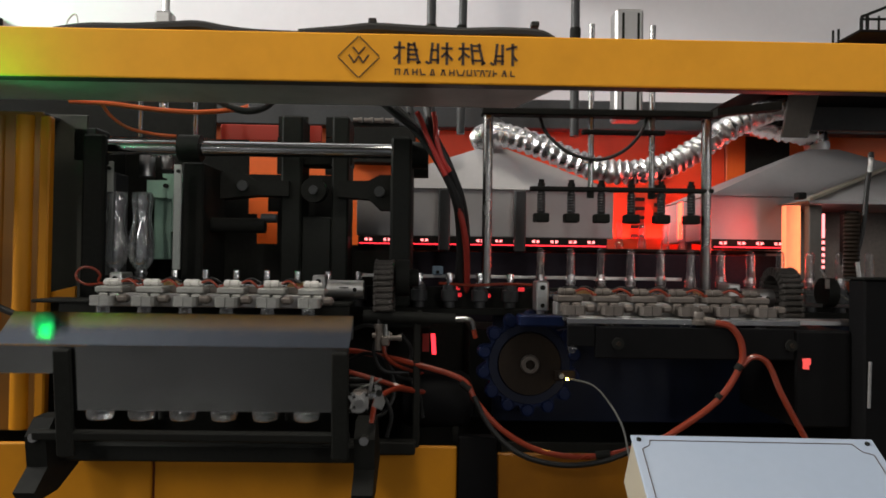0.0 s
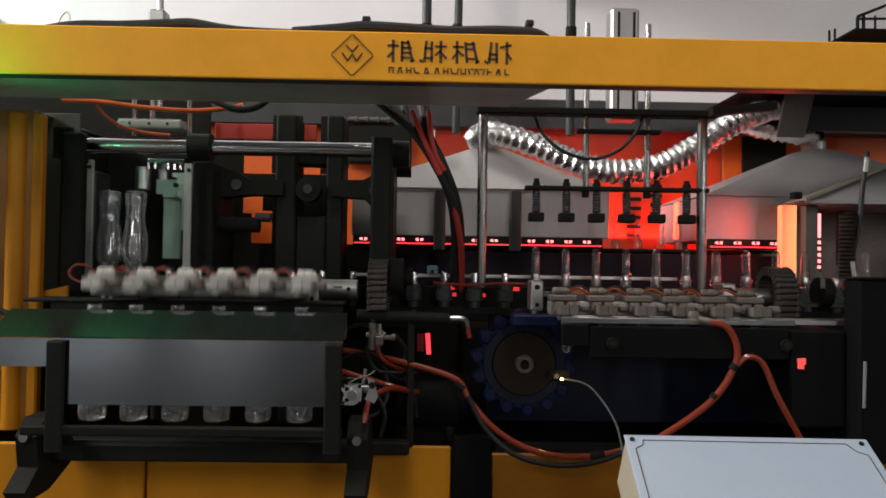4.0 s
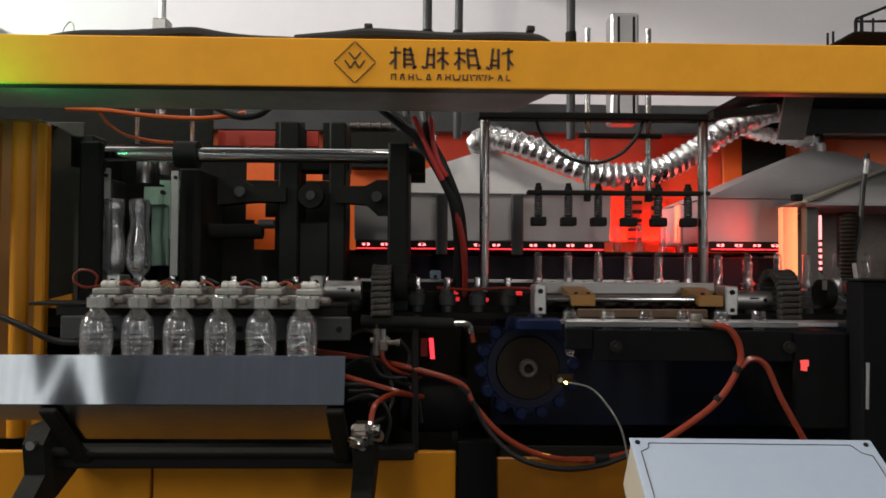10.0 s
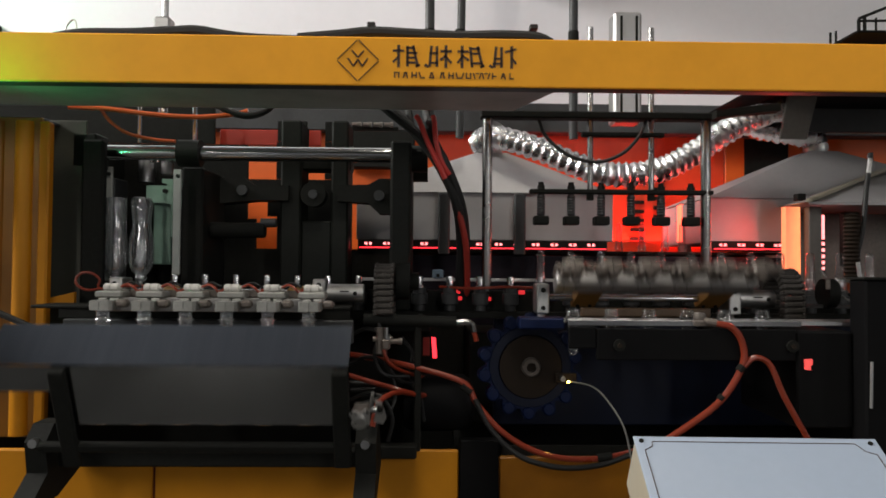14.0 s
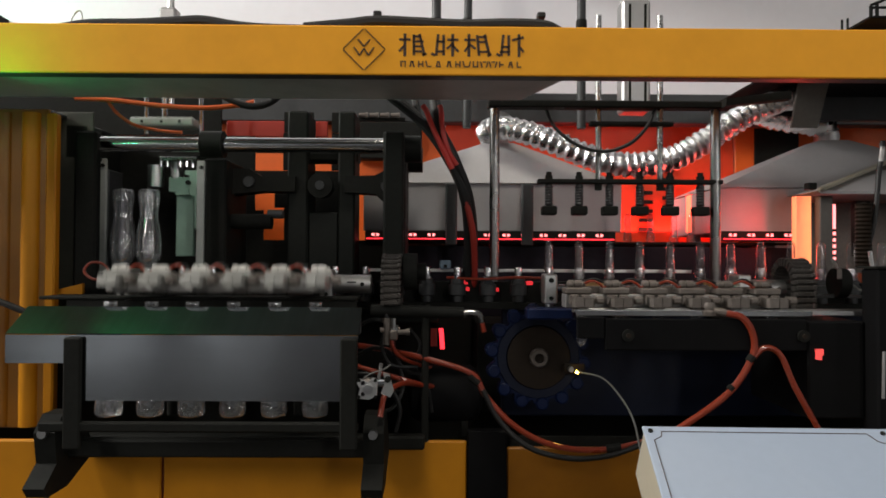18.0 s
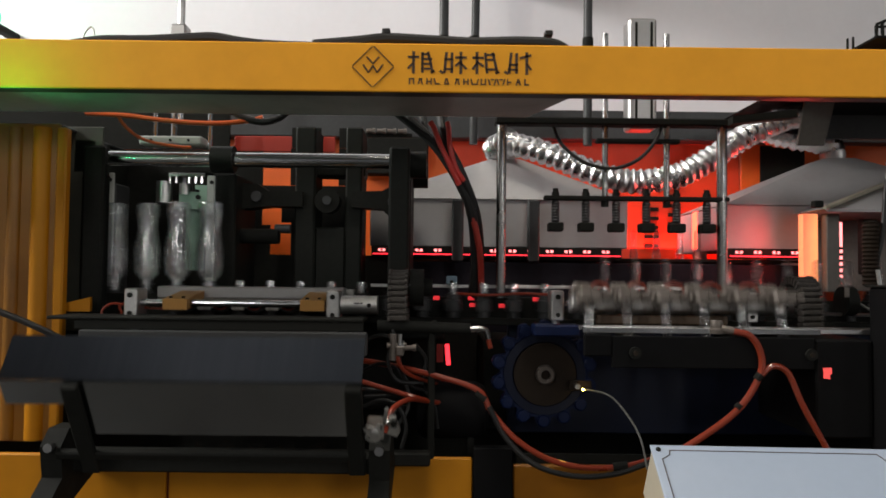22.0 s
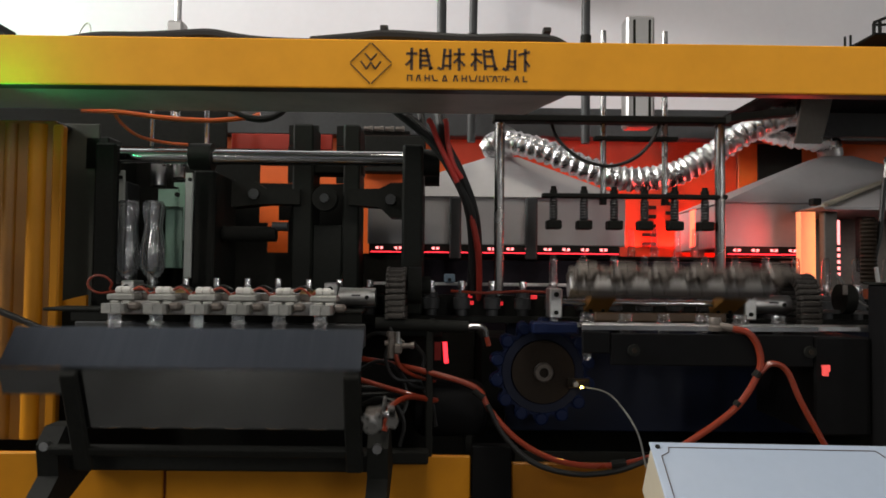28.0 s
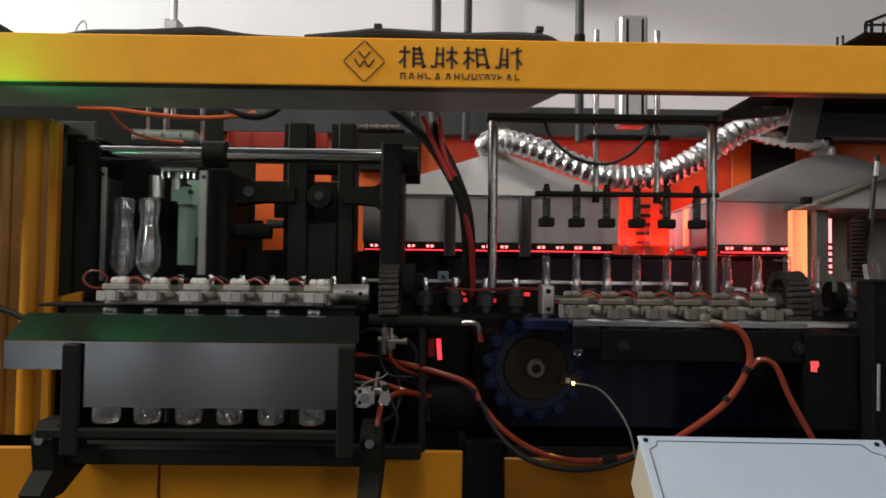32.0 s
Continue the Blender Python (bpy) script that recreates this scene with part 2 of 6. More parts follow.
FLOOR = material("grey_concrete_floor", (0.035, 0.035, 0.033), 0.28, 0, 25, 0.12, 0.08, 0.4, (0.03, 0.028, 0.025))
PANEL = material("pale_control_panel", (0.37, 0.44, 0.55), 0.35, 0, 60, 0.03, 0.01, 0.08, (0.6, 0.6, 0.62), 0.2)
MOULD = material("mould_plate_metal", (0.36, 0.38, 0.36), 0.45, 0.3, 80, 0.15, 0.05, 0.4, (0.2, 0.2, 0.18))
BROWNBAR = material("brown_bar_paint", (0.085, 0.048, 0.022), 0.5, 0, 60, 0.2, 0.03, 0.4, (0.03, 0.018, 0.012))
PLATEGREY = material("dull_zinc_plate", (0.11, 0.1, 0.09), 0.5, 0.4, 80, 0.2, 0.05, 0.4, (0.08, 0.07, 0.06))
CREAM = material("cream_enamel", (0.46, 0.42, 0.33), 0.4, 0, 50, 0.05, 0.02, 0.2, (0.5, 0.44, 0.3))
RIMBLUE = material("blue_rim_paint", (0.004, 0.011, 0.048), 0.5, 0, 50, 0.3, 0.05, 0.5, (0.004, 0.006, 0.018), shine=0.2)
BLUE = material("dark_blue_paint", (0.003, 0.0065, 0.023), 0.45, 0, 50, 0.3, 0.05, 0.6, (0.006, 0.008, 0.016), shine=0.3)
INK = material("dark_brown_print", (0.06, 0.03, 0.015), 0.5, 0, 60, 0.1, 0)
RUST = material("worn_brown_steel", (0.024, 0.017, 0.012), 0.6, 0.1, 90, 0.3, 0.1, 0.5, (0.012, 0.009, 0.007), shine=0.15)
WIRE = material("grey_wire", (0.15, 0.15, 0.14), 0.4, 0, 60, 0.1, 0)
PET = clear_plastic("clear_bottle_plastic", (0.96, 0.97, 0.98), 0.05, 0.052, 0.25, 0.75)
PETRAW = clear_plastic("thick_preform_plastic", (0.86, 0.85, 0.85), 0.09, 0.012, 0.07, 0.6)
RED_GLOW = glowing("red_strip_glow", (1.0, 0.03, 0.045), 2.2)
PINK_GLOW = glowing("pink_spot_glow", (1.0, 0.25, 0.25), 2.4)
HOT_GLOW = hot_glow("hot_lamp_glow", (1.0, 0.12, 0.07), (1.0, 0.46, 0.15), 1.05)
DIM_GLOW = glowing("dim_red_glow", (1.0, 0.04, 0.05), 0.5)
TUBE_GLOW = glowing("heater_tube_glow", (1.0, 0.06, 0.03), 6.0)
GREEN_GLOW = glowing("green_signal_glow", (0.03, 0.9, 0.25), 0.6)
AMBER_LED = glowing("amber_led_glow", (1.0, 0.6, 0.1), 20.0)

# ---- building helpers: all shapes are given in world metres ----
ORIGIN = {}


def thing(name, at, label, category, group="", kind=""):
    ob = new(name)
    ob.location = at
    ob.empty_display_size = 0.05
    ORIGIN[ob.name] = Vector(at)
    return tagged(ob, label, category, group, kind)


def part(name, bm, mat, parent, label="", at=None, smooth=True):
    """One mesh object under a thing or part; at: its own pivot in the world, for parts that move."""
    base = ORIGIN[parent.name]
    pivot = Vector(at) if at is not None else base
    bmesh.ops.translate(bm, verts=bm.verts, vec=-pivot)
    me = bpy.data.meshes.new(name)
    bm.to_mesh(me)
    bm.free()
    me.materials.append(mat)
    if smooth:
        for p in me.polygons:
            p.use_smooth = True
        me.set_sharp_from_angle(angle=radians(35))
    ob = new(name, me)
    ob.parent = parent
    ob.location = pivot - base
    ORIGIN[ob.name] = pivot
    if label:
        tagged(ob, label)
    return ob


def solid(name, bm, mat, label, category, kind="", group=""):
    """A thing that is one mesh."""
    c = sum((v.co for v in bm.verts), Vector()) / len(bm.verts)
    low = min(v.co.z for v in bm.verts)
    at = Vector((c.x, c.y, low))
    bmesh.ops.translate(bm, verts=bm.verts, vec=-at)
    me = bpy.data.meshes.new(name)
    bm.to_mesh(me)
    bm.free()
    me.materials.append(mat)
    for p in me.polygons:
        p.use_smooth = True
    me.set_sharp_from_angle(angle=radians(35))
    ob = new(name, me)
    ob.location = at
    ORIGIN[ob.name] = at
    return tagged(ob, label, category, group, kind)


def box(x0, x1, y0, y1, z0, z1, bevel=0.002, bm=None):
    bm = bm or bmesh.new()
    m = Matrix.Translation(((x0 + x1) / 2, (y0 + y1) / 2, (z0 + z1) / 2)) @ Matrix.Diagonal((abs(x1 - x0), abs(y1 - y0), abs(z1 - z0), 1))
    vs = bmesh.ops.create_cube(bm, size=1, matrix=m)["verts"]
    if bevel:
        es = list({e for v in vs for e in v.link_edges})
        bmesh.ops.bevel(bm, geom=es, offset=min(bevel, 0.3 * min(abs(x1 - x0), abs(y1 - y0), abs(z1 - z0))), segments=1, affect="EDGES")
    return bm


def rod(a, b, r, seg=16, bm=None, r2=None):
    bm = bm or bmesh.new()
    a, b = Vector(a), Vector(b)
    q = (b - a).to_track_quat("Z", "Y").to_matrix().to_4x4()
    bmesh.ops.create_cone(bm, cap_ends=True, segments=seg, radius1=r, radius2=r if r2 is None else r2, depth=(b - a).length, matrix=Matrix.Translation((a + b) / 2) @ q)
    return bm


def lathe(profile, seg=20, m=None, bm=None, close=False):
    """Turned shape from (radius, height) pairs about the z axis."""
    bm = bm or bmesh.new()
    m = m or Matrix()
    rings = []
    for r, z in profile:
        if r < 1e-5:
            rings.append([bm.verts.new(m @ Vector((0, 0, z)))])
        else:
            rings.append([bm.verts.new(m @ Vector((r * math.cos(2 * math.pi * k / seg), r * math.sin(2 * math.pi * k / seg), z))) for k in range(seg)])
    for lo, hi in zip(rings, rings[1:]):
        for k in range(seg):
            j = (k + 1) % seg
            if len(lo) == 1 and len(hi) == 1:
                continue
            if len(lo) == 1:
                bm.faces.new((lo[0], hi[j], hi[k]))
            elif len(hi) == 1:
                bm.faces.new((lo[k], lo[j], hi[0]))
            else:
                bm.faces.new((lo[k], lo[j], hi[j], hi[k]))
    return bm


def spline(points, n=8):
    """Smooth way through the points."""
    p = [Vector(q) for q in points]
    p = [2 * p[0] - p[1]] + p + [2 * p[-1] - p[-2]]
    out = []
    for i in range(1, len(p) - 2):
        for k in range(n):
            t = k / n
            out.append(0.5 * (2 * p[i] + (p[i + 1] - p[i - 1]) * t + (2 * p[i - 1] - 5 * p[i] + 4 * p[i + 1] - p[i + 2]) * t * t + (3 * p[i] - p[i - 1] - 3 * p[i + 1] + p[i + 2]) * t ** 3))
    return out + [p[-2]]


def hose(points, r, seg=10, n=8, bm=None, ripple=None):
    """Tube along a smooth way. ripple(i, k): radius factor of ring i, corner k."""
    bm = bm or bmesh.new()
    way = spline(points, n)
    up, rings = Vector((0.13, 0.31, 0.94)).normalized(), []
    for i, c in enumerate(way):
        d = (way[min(i + 1, len(way) - 1)] - way[max(i - 1, 0)]).normalized()
        s = d.cross(up).normalized()
        up = s.cross(d).normalized()
        rings.append([bm.verts.new(c + (s * math.cos(2 * math.pi * k / seg) + up * math.sin(2 * math.pi * k / seg)) * r * (ripple(i, k) if ripple else 1)) for k in range(seg)])
    for lo, hi in zip(rings, rings[1:]):
        for k in range(seg):
            j = (k + 1) % seg
            bm.faces.new((lo[k], lo[j], hi[j], hi[k]))
    bm.faces.new(rings[0][::-1]), bm.faces.new(rings[-1])
    return bm


def plate(outline, y0, y1, bm=None):
    """A flat plate with an outline in x and z, from depth y0 to y1."""
    bm = bm or bmesh.new()
    a = [bm.verts.new((x, y0, z)) for x, z in outline]
    b = [bm.verts.new((x, y1, z)) for x, z in outline]
    bm.faces.new(a), bm.faces.new(b[::-1])
    for k in range(len(a)):
        j = (k + 1) % len(a)
        bm.faces.new((a[k], b[k], b[j], a[j]))
    bmesh.ops.recalc_face_normals(bm, faces=bm.faces)
    return bm


def side_plate(outline, x0, x1, bm=None):
    """A flat plate with an outline in y and z, from x0 to x1."""
    bm = bm or bmesh.new()
    a = [bm.verts.new((x0, y, z)) for y, z in outline]
    b = [bm.verts.new((x1, y, z)) for y, z in outline]
    bm.faces.new(a), bm.faces.new(b[::-1])
    for k in range(len(a)):
        j = (k + 1) % len(a)
        bm.faces.new((a[k], b[k], b[j], a[j]))
    bmesh.ops.recalc_face_normals(bm, faces=bm.faces)
    return bm



# ---- the room ----
def room():
    solid("floor", box(-5, 5, -6.2, 1.7, -0.1, 0, 0), FLOOR, "grey concrete workshop floor", "floor", "structure")
    solid("ceiling", box(-5, 5, -6.2, 1.7, 5.8, 5.95, 0), material("dark_ceiling_paint", (0.07, 0.07, 0.075), 0.9), "dark grey workshop ceiling", "ceiling", "structure")
    solid("wall_north", box(-5, 5, 1.5, 1.7, 0, 5.8, 0), WALL, "plain white plaster wall behind the machine", "wall", "structure")
    bm = box(-5.2, -5, -6.2, -1.6, 0, 5.8, 0)
    for b in ((0.4, 1.7, 0, 5.8), (-1.6, 0.4, 0, 3.1), (-1.6, 0.4, 4.5, 5.8)):
        box(-5.2, -5, b[0], b[1], b[2], b[3], 0, bm)
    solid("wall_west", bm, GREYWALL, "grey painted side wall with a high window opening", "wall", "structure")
    bm = box(5, 5.2, -6.2, -3.28, 0, 5.8, 0)
    for b in ((-2.92, 1.7, 0, 5.8), (-3.28, -2.92, 0, 1.35), (-3.28, -2.92, 3.75, 5.8)):
        box(5, 5.2, b[0], b[1], b[2], b[3], 0, bm)
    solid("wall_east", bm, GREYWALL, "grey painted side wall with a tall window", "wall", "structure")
    # Unseen block, keeps the side window's light off the wall's right part.
    solid("wall_pier", box(0.28, 0.42, 0.5, 1.498, 2.43, 5.8, 0), GREYWALL, "unseen grey block added to shade the right of the wall", "pier", "structure")
    # The low opening from x -4.3 to -1.65 is made for the added lamp.
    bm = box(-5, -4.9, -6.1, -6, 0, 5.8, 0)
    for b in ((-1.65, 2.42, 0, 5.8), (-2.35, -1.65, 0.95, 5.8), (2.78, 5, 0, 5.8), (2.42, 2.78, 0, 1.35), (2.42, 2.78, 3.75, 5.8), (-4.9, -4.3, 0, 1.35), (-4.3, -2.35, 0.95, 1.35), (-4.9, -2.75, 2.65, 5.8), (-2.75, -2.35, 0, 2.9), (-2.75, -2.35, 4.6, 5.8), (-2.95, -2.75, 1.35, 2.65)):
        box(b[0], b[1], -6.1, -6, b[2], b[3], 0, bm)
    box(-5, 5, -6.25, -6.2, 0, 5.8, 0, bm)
    solid("wall_south", bm, GREYWALL, "grey painted wall with windows and a low opening for an added lamp", "wall", "structure")


room()


def window_mask():
    """Slanting dark plates across the low window, added unseen to shape its reflection in the chute ledge."""
    t = thing("window_mask_plates", (-3.4, -5.97, 1.35), "dark slanting plates added to shape the chute ledge's reflection", "truss")
    for pts in ([(-3.91, 2.65), (-3.37, 2.65), (-3.64, 1.8)], [(-3.42, 2.2), (-3.0, 1.35), (-3.63, 1.35)], [(-3.29, 2.65), (-2.74, 2.65), (-2.74, 1.35), (-2.91, 1.35)]):
        part("gusset", plate(pts, -5.985, -5.955), DARK, t)


window_mask()


# ---- the machine's frame ----
def top_beam():
    t = thing("top_beam", (0, -0.33, 1.467), "long yellow painted cover beam with dark brown lettering bars", "machine beam")
    part("front_sheet", box(-1.5, 1.6, -0.34, -0.333, 1.467, 1.567, 0.003), YELLOW, t)
    part("top_flange", box(-1.5, 1.6, -0.332, -0.24, 1.561, 1.567, 0.002), YELLOW, t)
    part("bottom_flange", box(-1.5, 1.6, -0.332, -0.30, 1.467, 1.472, 0.001), DARK, t)
    bm = bmesh.new()
    lo = [bm.verts.new(p) for p in ((-1.5, -0.31, 1.474), (0.27, -0.31, 1.474), (0.19, -0.09, 1.474), (-1.5, -0.09, 1.474))]
    hi = [bm.verts.new(v.co + Vector((0, 0, 0.006))) for v in lo]
    bm.faces.new(lo[::-1]), bm.faces.new(hi)
    for k in range(4):
        bm.faces.new((lo[k], lo[(k + 1) % 4], hi[(k + 1) % 4], hi[k]))
    part("soffit_panel", bm, SOFFIT, t, "grey underside panel")
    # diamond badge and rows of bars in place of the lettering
    cx, cz, r = -0.155, 1.518, 0.043
    badge = bmesh.new()
    for k in range(4):
        a, b = math.pi / 2 * k, math.pi / 2 * (k + 1)
        p, q = Vector((cx + r * math.cos(a), -0.3415, cz + r * math.sin(a))), Vector((cx + r * math.cos(b), -0.3415, cz + r * math.sin(b)))
        d = (q - p) * 0.03
        rod(p + d, q - d, 0.0011, 6, badge)
    part("badge_outline", badge, INK, t)
    mark = bmesh.new()
    for a, b in (((-0.012, 0.020), (0, 0.006)), ((0.012, 0.020), (0, 0.006)), ((-0.02, 0.004), (-0.009, -0.012)), ((-0.009, -0.012), (0, 0.002)), ((0, 0.002), (0.009, -0.012)), ((0.009, -0.012), (0.02, 0.004))):
        rod((cx + a[0], -0.3412, cz + a[1]), (cx + b[0], -0.3412, cz + b[1]), 0.0017, 6, mark)
    part("badge_mark", mark, INK, t)
    rnd = random.Random(11)

    def stroke(bm, x0, z0, x1, z1, w):
        d = Vector((x1 - x0, 0, z1 - z0)).normalized()
        e = Vector((-d.z, 0, d.x)) * w / 2
        q = [Vector((x, -0.3413, z)) + k for x, z, k in ((x0, z0, e), (x1, z1, e), (x1, z1, -e), (x0, z0, -e))]
        lo, hi = [bm.verts.new(p) for p in q], [bm.verts.new(p + Vector((0, 0.0012, 0))) for p in q]
        bm.faces.new(lo), bm.faces.new(hi[::-1])
        for k in range(4):
            bm.faces.new((lo[k], hi[k], hi[(k + 1) % 4], lo[(k + 1) % 4]))

    for g in range(4):
        x0, z0 = -0.085 + g * 0.066, 1.505
        bm = bmesh.new()
        up, flipped = rnd.uniform(0.010, 0.016), g in (1, 3)

        def mark(ax, az, bx, bz, w):
            ax, bx = (0.056 - ax, 0.056 - bx) if flipped else (ax, bx)
            stroke(bm, x0 + ax, z0 + az, x0 + bx, z0 + bz, w)

        mark(up, 0, up, 0.046, 0.0058)
        mark(0.001, 0.034 + 0.006 * (g == 3), 0.024, 0.034, 0.0045)
        mark(0.001, 0.010, up, 0.022, 0.0045)
        if g % 3:
            mark(up, 0.026, 0.024, 0.016, 0.0045)
        for zz in rnd.sample((0.010, 0.020, 0.030, 0.040), rnd.choice((2, 3, 4))):
            mark(0.028, zz, 0.052 - rnd.uniform(0, 0.008), zz, 0.0042)
        mark(0.031, 0.002, 0.031 - 0.004 * (g == 2), 0.044, 0.0055)
        mark(0.042, 0.045, 0.052 - 0.006 * (g % 2), 0.002, 0.0055)
        mark(0.048, 0.002, 0.056, 0.006, 0.005)
        part("sign_block", bm, INK, t)
    for g in range(14):
        x0, z0, z1 = -0.082 + g * 0.0178 + (0.004 if g > 4 else 0), 1.483, 1.4955
        bm = bmesh.new()
        lean = rnd.choice((0.0, 0.0, 0.0035, -0.0035))
        stroke(bm, x0 + 0.002, z0, x0 + 0.002 + lean, z1, 0.0026)
        if rnd.random() < 0.7:
            stroke(bm, x0 + 0.0105, z0, x0 + 0.0105 - lean, z1, 0.0026)
        zz = z0 + rnd.choice((0.0013, 0.006, 0.0112))
        stroke(bm, x0 + 0.003, zz, x0 + 0.010, zz, 0.0024)
        part("sign_bar", bm, INK, t)
    return t


top_beam()


def frame_body():
    t = thing("machine_base", (0, 0.2, 0), "yellow and black steel machine base cabinet", "machine base")
    for x0, x1 in ((-1.6, -0.607), (-0.601, 0.062)):
        part("yellow_panel", box(x0, x1, -0.205, -0.19, 0.02, 0.695, 0.003), AMBER, t, "amber yellow lower panel")
    part("yellow_panel", box(0.152, 1.6, -0.2, -0.185, 0.02, 0.68, 0.003), PANELSHADE, t, "amber lower panel with shade in its colour")
    part("seam_strip", box(-0.607, -0.601, -0.196, -0.186, 0.02, 0.695, 0), material("dark_red_seam", (0.12, 0.01, 0.005), 0.5), t)
    part("black_post", box(0.064, 0.15, -0.215, -0.185, 0.0, 0.72, 0.003), HEADER, t)
    part("plinth", box(-1.6, 1.6, 0.32, 0.85, 0.0, 0.7, 0.004), BLACK, t)
    part("apron", box(0.16, 1.6, -0.18, -0.17, 0.0, 0.7, 0.001), BLACK, t)
    part("inner_deck", box(0.1, 1.6, 0.06, 0.85, 0.7, 0.93, 0.004), BLACK, t)
    part("inner_deck", box(-1.6, 0.098, 0.3, 0.85, 0.7, 0.93, 0.004), BLACK, t)
    part("blue_inner_panel", box(0.16, 1.3, 0.03, 0.055, 0.7, 0.97, 0.003), BLUE, t, "dark blue inner panel")
    part("deck_edge", box(-0.79, -0.03, -0.235, -0.20, 0.683, 0.712, 0.004), BLACK, t)
    for x0, x1, mat, tone in ((-2.4, 0.018, ORANGEWALL, "orange"), (0.022, 1.058, REDLITWALL, "red-orange"), (1.062, 1.8, ORANGEWALL, "orange")):
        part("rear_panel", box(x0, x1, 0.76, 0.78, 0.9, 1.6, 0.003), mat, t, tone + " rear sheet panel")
    part("rear_header", box(-2.4, 1.8, 0.70, 0.76, 1.575, 1.68, 0.004), DARK, t)
    part("rear_box", box(-0.30, -0.06, 0.69, 0.75, 1.445, 1.574, 0.004), BLACK, t, "black junction box on the rear panel")
    # Black plate on the panel's face paints the shade inside a recess.
    part("recess", box(1.13, 1.29, 0.752, 0.759, 1.42, 1.572, 0.002), BLACK, t, "black plate for the shade of a recess in the rear panel")
    # Added sheet; its dark red holds the shade on the orange panel.
    part("red_panel", box(-0.629, -0.33, 0.325, 0.335, 1.455, 1.502, 0.002), SHADEDRED, t, "red sheet in place of the shaded orange rear panel")
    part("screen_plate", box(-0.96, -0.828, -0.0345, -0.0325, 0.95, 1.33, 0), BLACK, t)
    part("side_panel", box(-1.05, -0.845, -0.036, -0.03, 0.95, 1.45, 0.002), material("dull_olive_panel", (0.055, 0.056, 0.042), 0.6, 0, 40, 0.2, 0.03, 0.4, (0.03, 0.03, 0.024)), t, "dark grey side panel")
    for k in range(5):
        part("slot", box(0.715, 0.765, 0.75, 0.759, 1.20 + k * 0.033, 1.213 + k * 0.033, 0.001), BLACK, t)
        part("slot", box(0.80, 0.84, 0.75, 0.759, 1.28 + k * 0.033, 1.293 + k * 0.033, 0.001), BLACK, t)
    return t


frame_body()


def side_cabinet():
    t = thing("side_cabinet", (-1.25, 0.2, 0.7), "tall amber yellow ribbed side door of the machine", "cabinet")
    part("front_sheet", box(-1.75, -0.91, -0.115, -0.105, 0.7, 1.44, 0.002), DOORSHADE, t)
    part("top_sheet", box(-1.75, -0.91, -0.104, 0.9, 1.434, 1.44, 0.001), DARK, t)
    part("end_sheet", box(-1.76, -1.751, -0.115, 0.9, 0.7, 1.44, 0.001), AMBER, t)
    for k in range(9):
        x = -1.445 + 0.062 * k
        part("rib", rod((x, -0.113, 0.705), (x, -0.113, 1.43), 0.011 + 0.005 * (k % 3), 12), AMBER if k % 3 == 2 else DOORSHADE, t)
    part("deck_corner", plate([(-0.89, 1.0), (-0.835, 1.0), (-0.835, 1.034), (-0.89, 1.02)], -0.100, -0.09), AMBER, t)
    part("corner_post", box(-0.912, -0.888, -0.125, -0.10, 0.7, 1.43, 0.004), AMBER, t)


# ---- ovens ----
def hood(name, x0, x1, y0, y1, z0, z1, apex, za, label, skirt_end=None):
    t = thing(name, ((x0 + x1) / 2, (y0 + y1) / 2, z0), label, "oven hood")
    part("skirt", box(x0, skirt_end or x1, y0, y1, z0, z1, 0.003), GREY, t)
    bm = bmesh.new()
    base = [bm.verts.new(p) for p in ((x0 - 0.006, y0 - 0.006, z1 + 0.001), (x1 + 0.006, y0 - 0.006, z1 + 0.001), (x1 + 0.006, y1, z1 + 0.001), (x0 - 0.006, y1, z1 + 0.001))]
    ax, ay = apex
    top = [bm.verts.new(p) for p in ((ax - 0.045, ay - 0.045, za), (ax + 0.045, ay - 0.045, za), (ax + 0.045, ay + 0.045, za), (ax - 0.045, ay + 0.045, za))]
    bm.faces.new(base[::-1]), bm.faces.new(top)
    for k in range(4):
        bm.faces.new((base[k], base[(k + 1) % 4], top[(k + 1) % 4], top[k]))
    part("pyramid_top", bm, GREY, t)
    part("collar", rod((ax, ay, za - 0.002), (ax, ay, za + 0.03), 0.036, 20), ALU, t)
    return t


def led_strip(x0, x1, y, z):
    t = thing("led_strip", ((x0 + x1) / 2, y, z), "glowing red light strip along the oven edge", "light strip")
    part("tray", box(x0, x1, y - 0.006, y + 0.014, z - 0.018, z + 0.012, 0.001), BLACK, t)
    part("line", box(x0 + 0.004, x1 - 0.004, y - 0.009, y - 0.0065, z - 0.0125, z - 0.0097, 0), RED_GLOW, t, "thin red glowing line")
    n = int((x1 - x0) / 0.054)
    for k in range(n):
        x = x0 + 0.03 + k * 0.054
        bm = bmesh.new()
        for s in (-1, 1):
            rod((x + s * 0.003, y - 0.008, z - 0.003), (x + s * 0.010, y - 0.008, z + 0.003), 0.002, 6, bm)
            rod((x + s * 0.003, y - 0.008, z + 0.004), (x + s * 0.010, y - 0.008, z - 0.002), 0.0015, 6, bm)
        part("glow_spot", bm, PINK_GLOW, t)


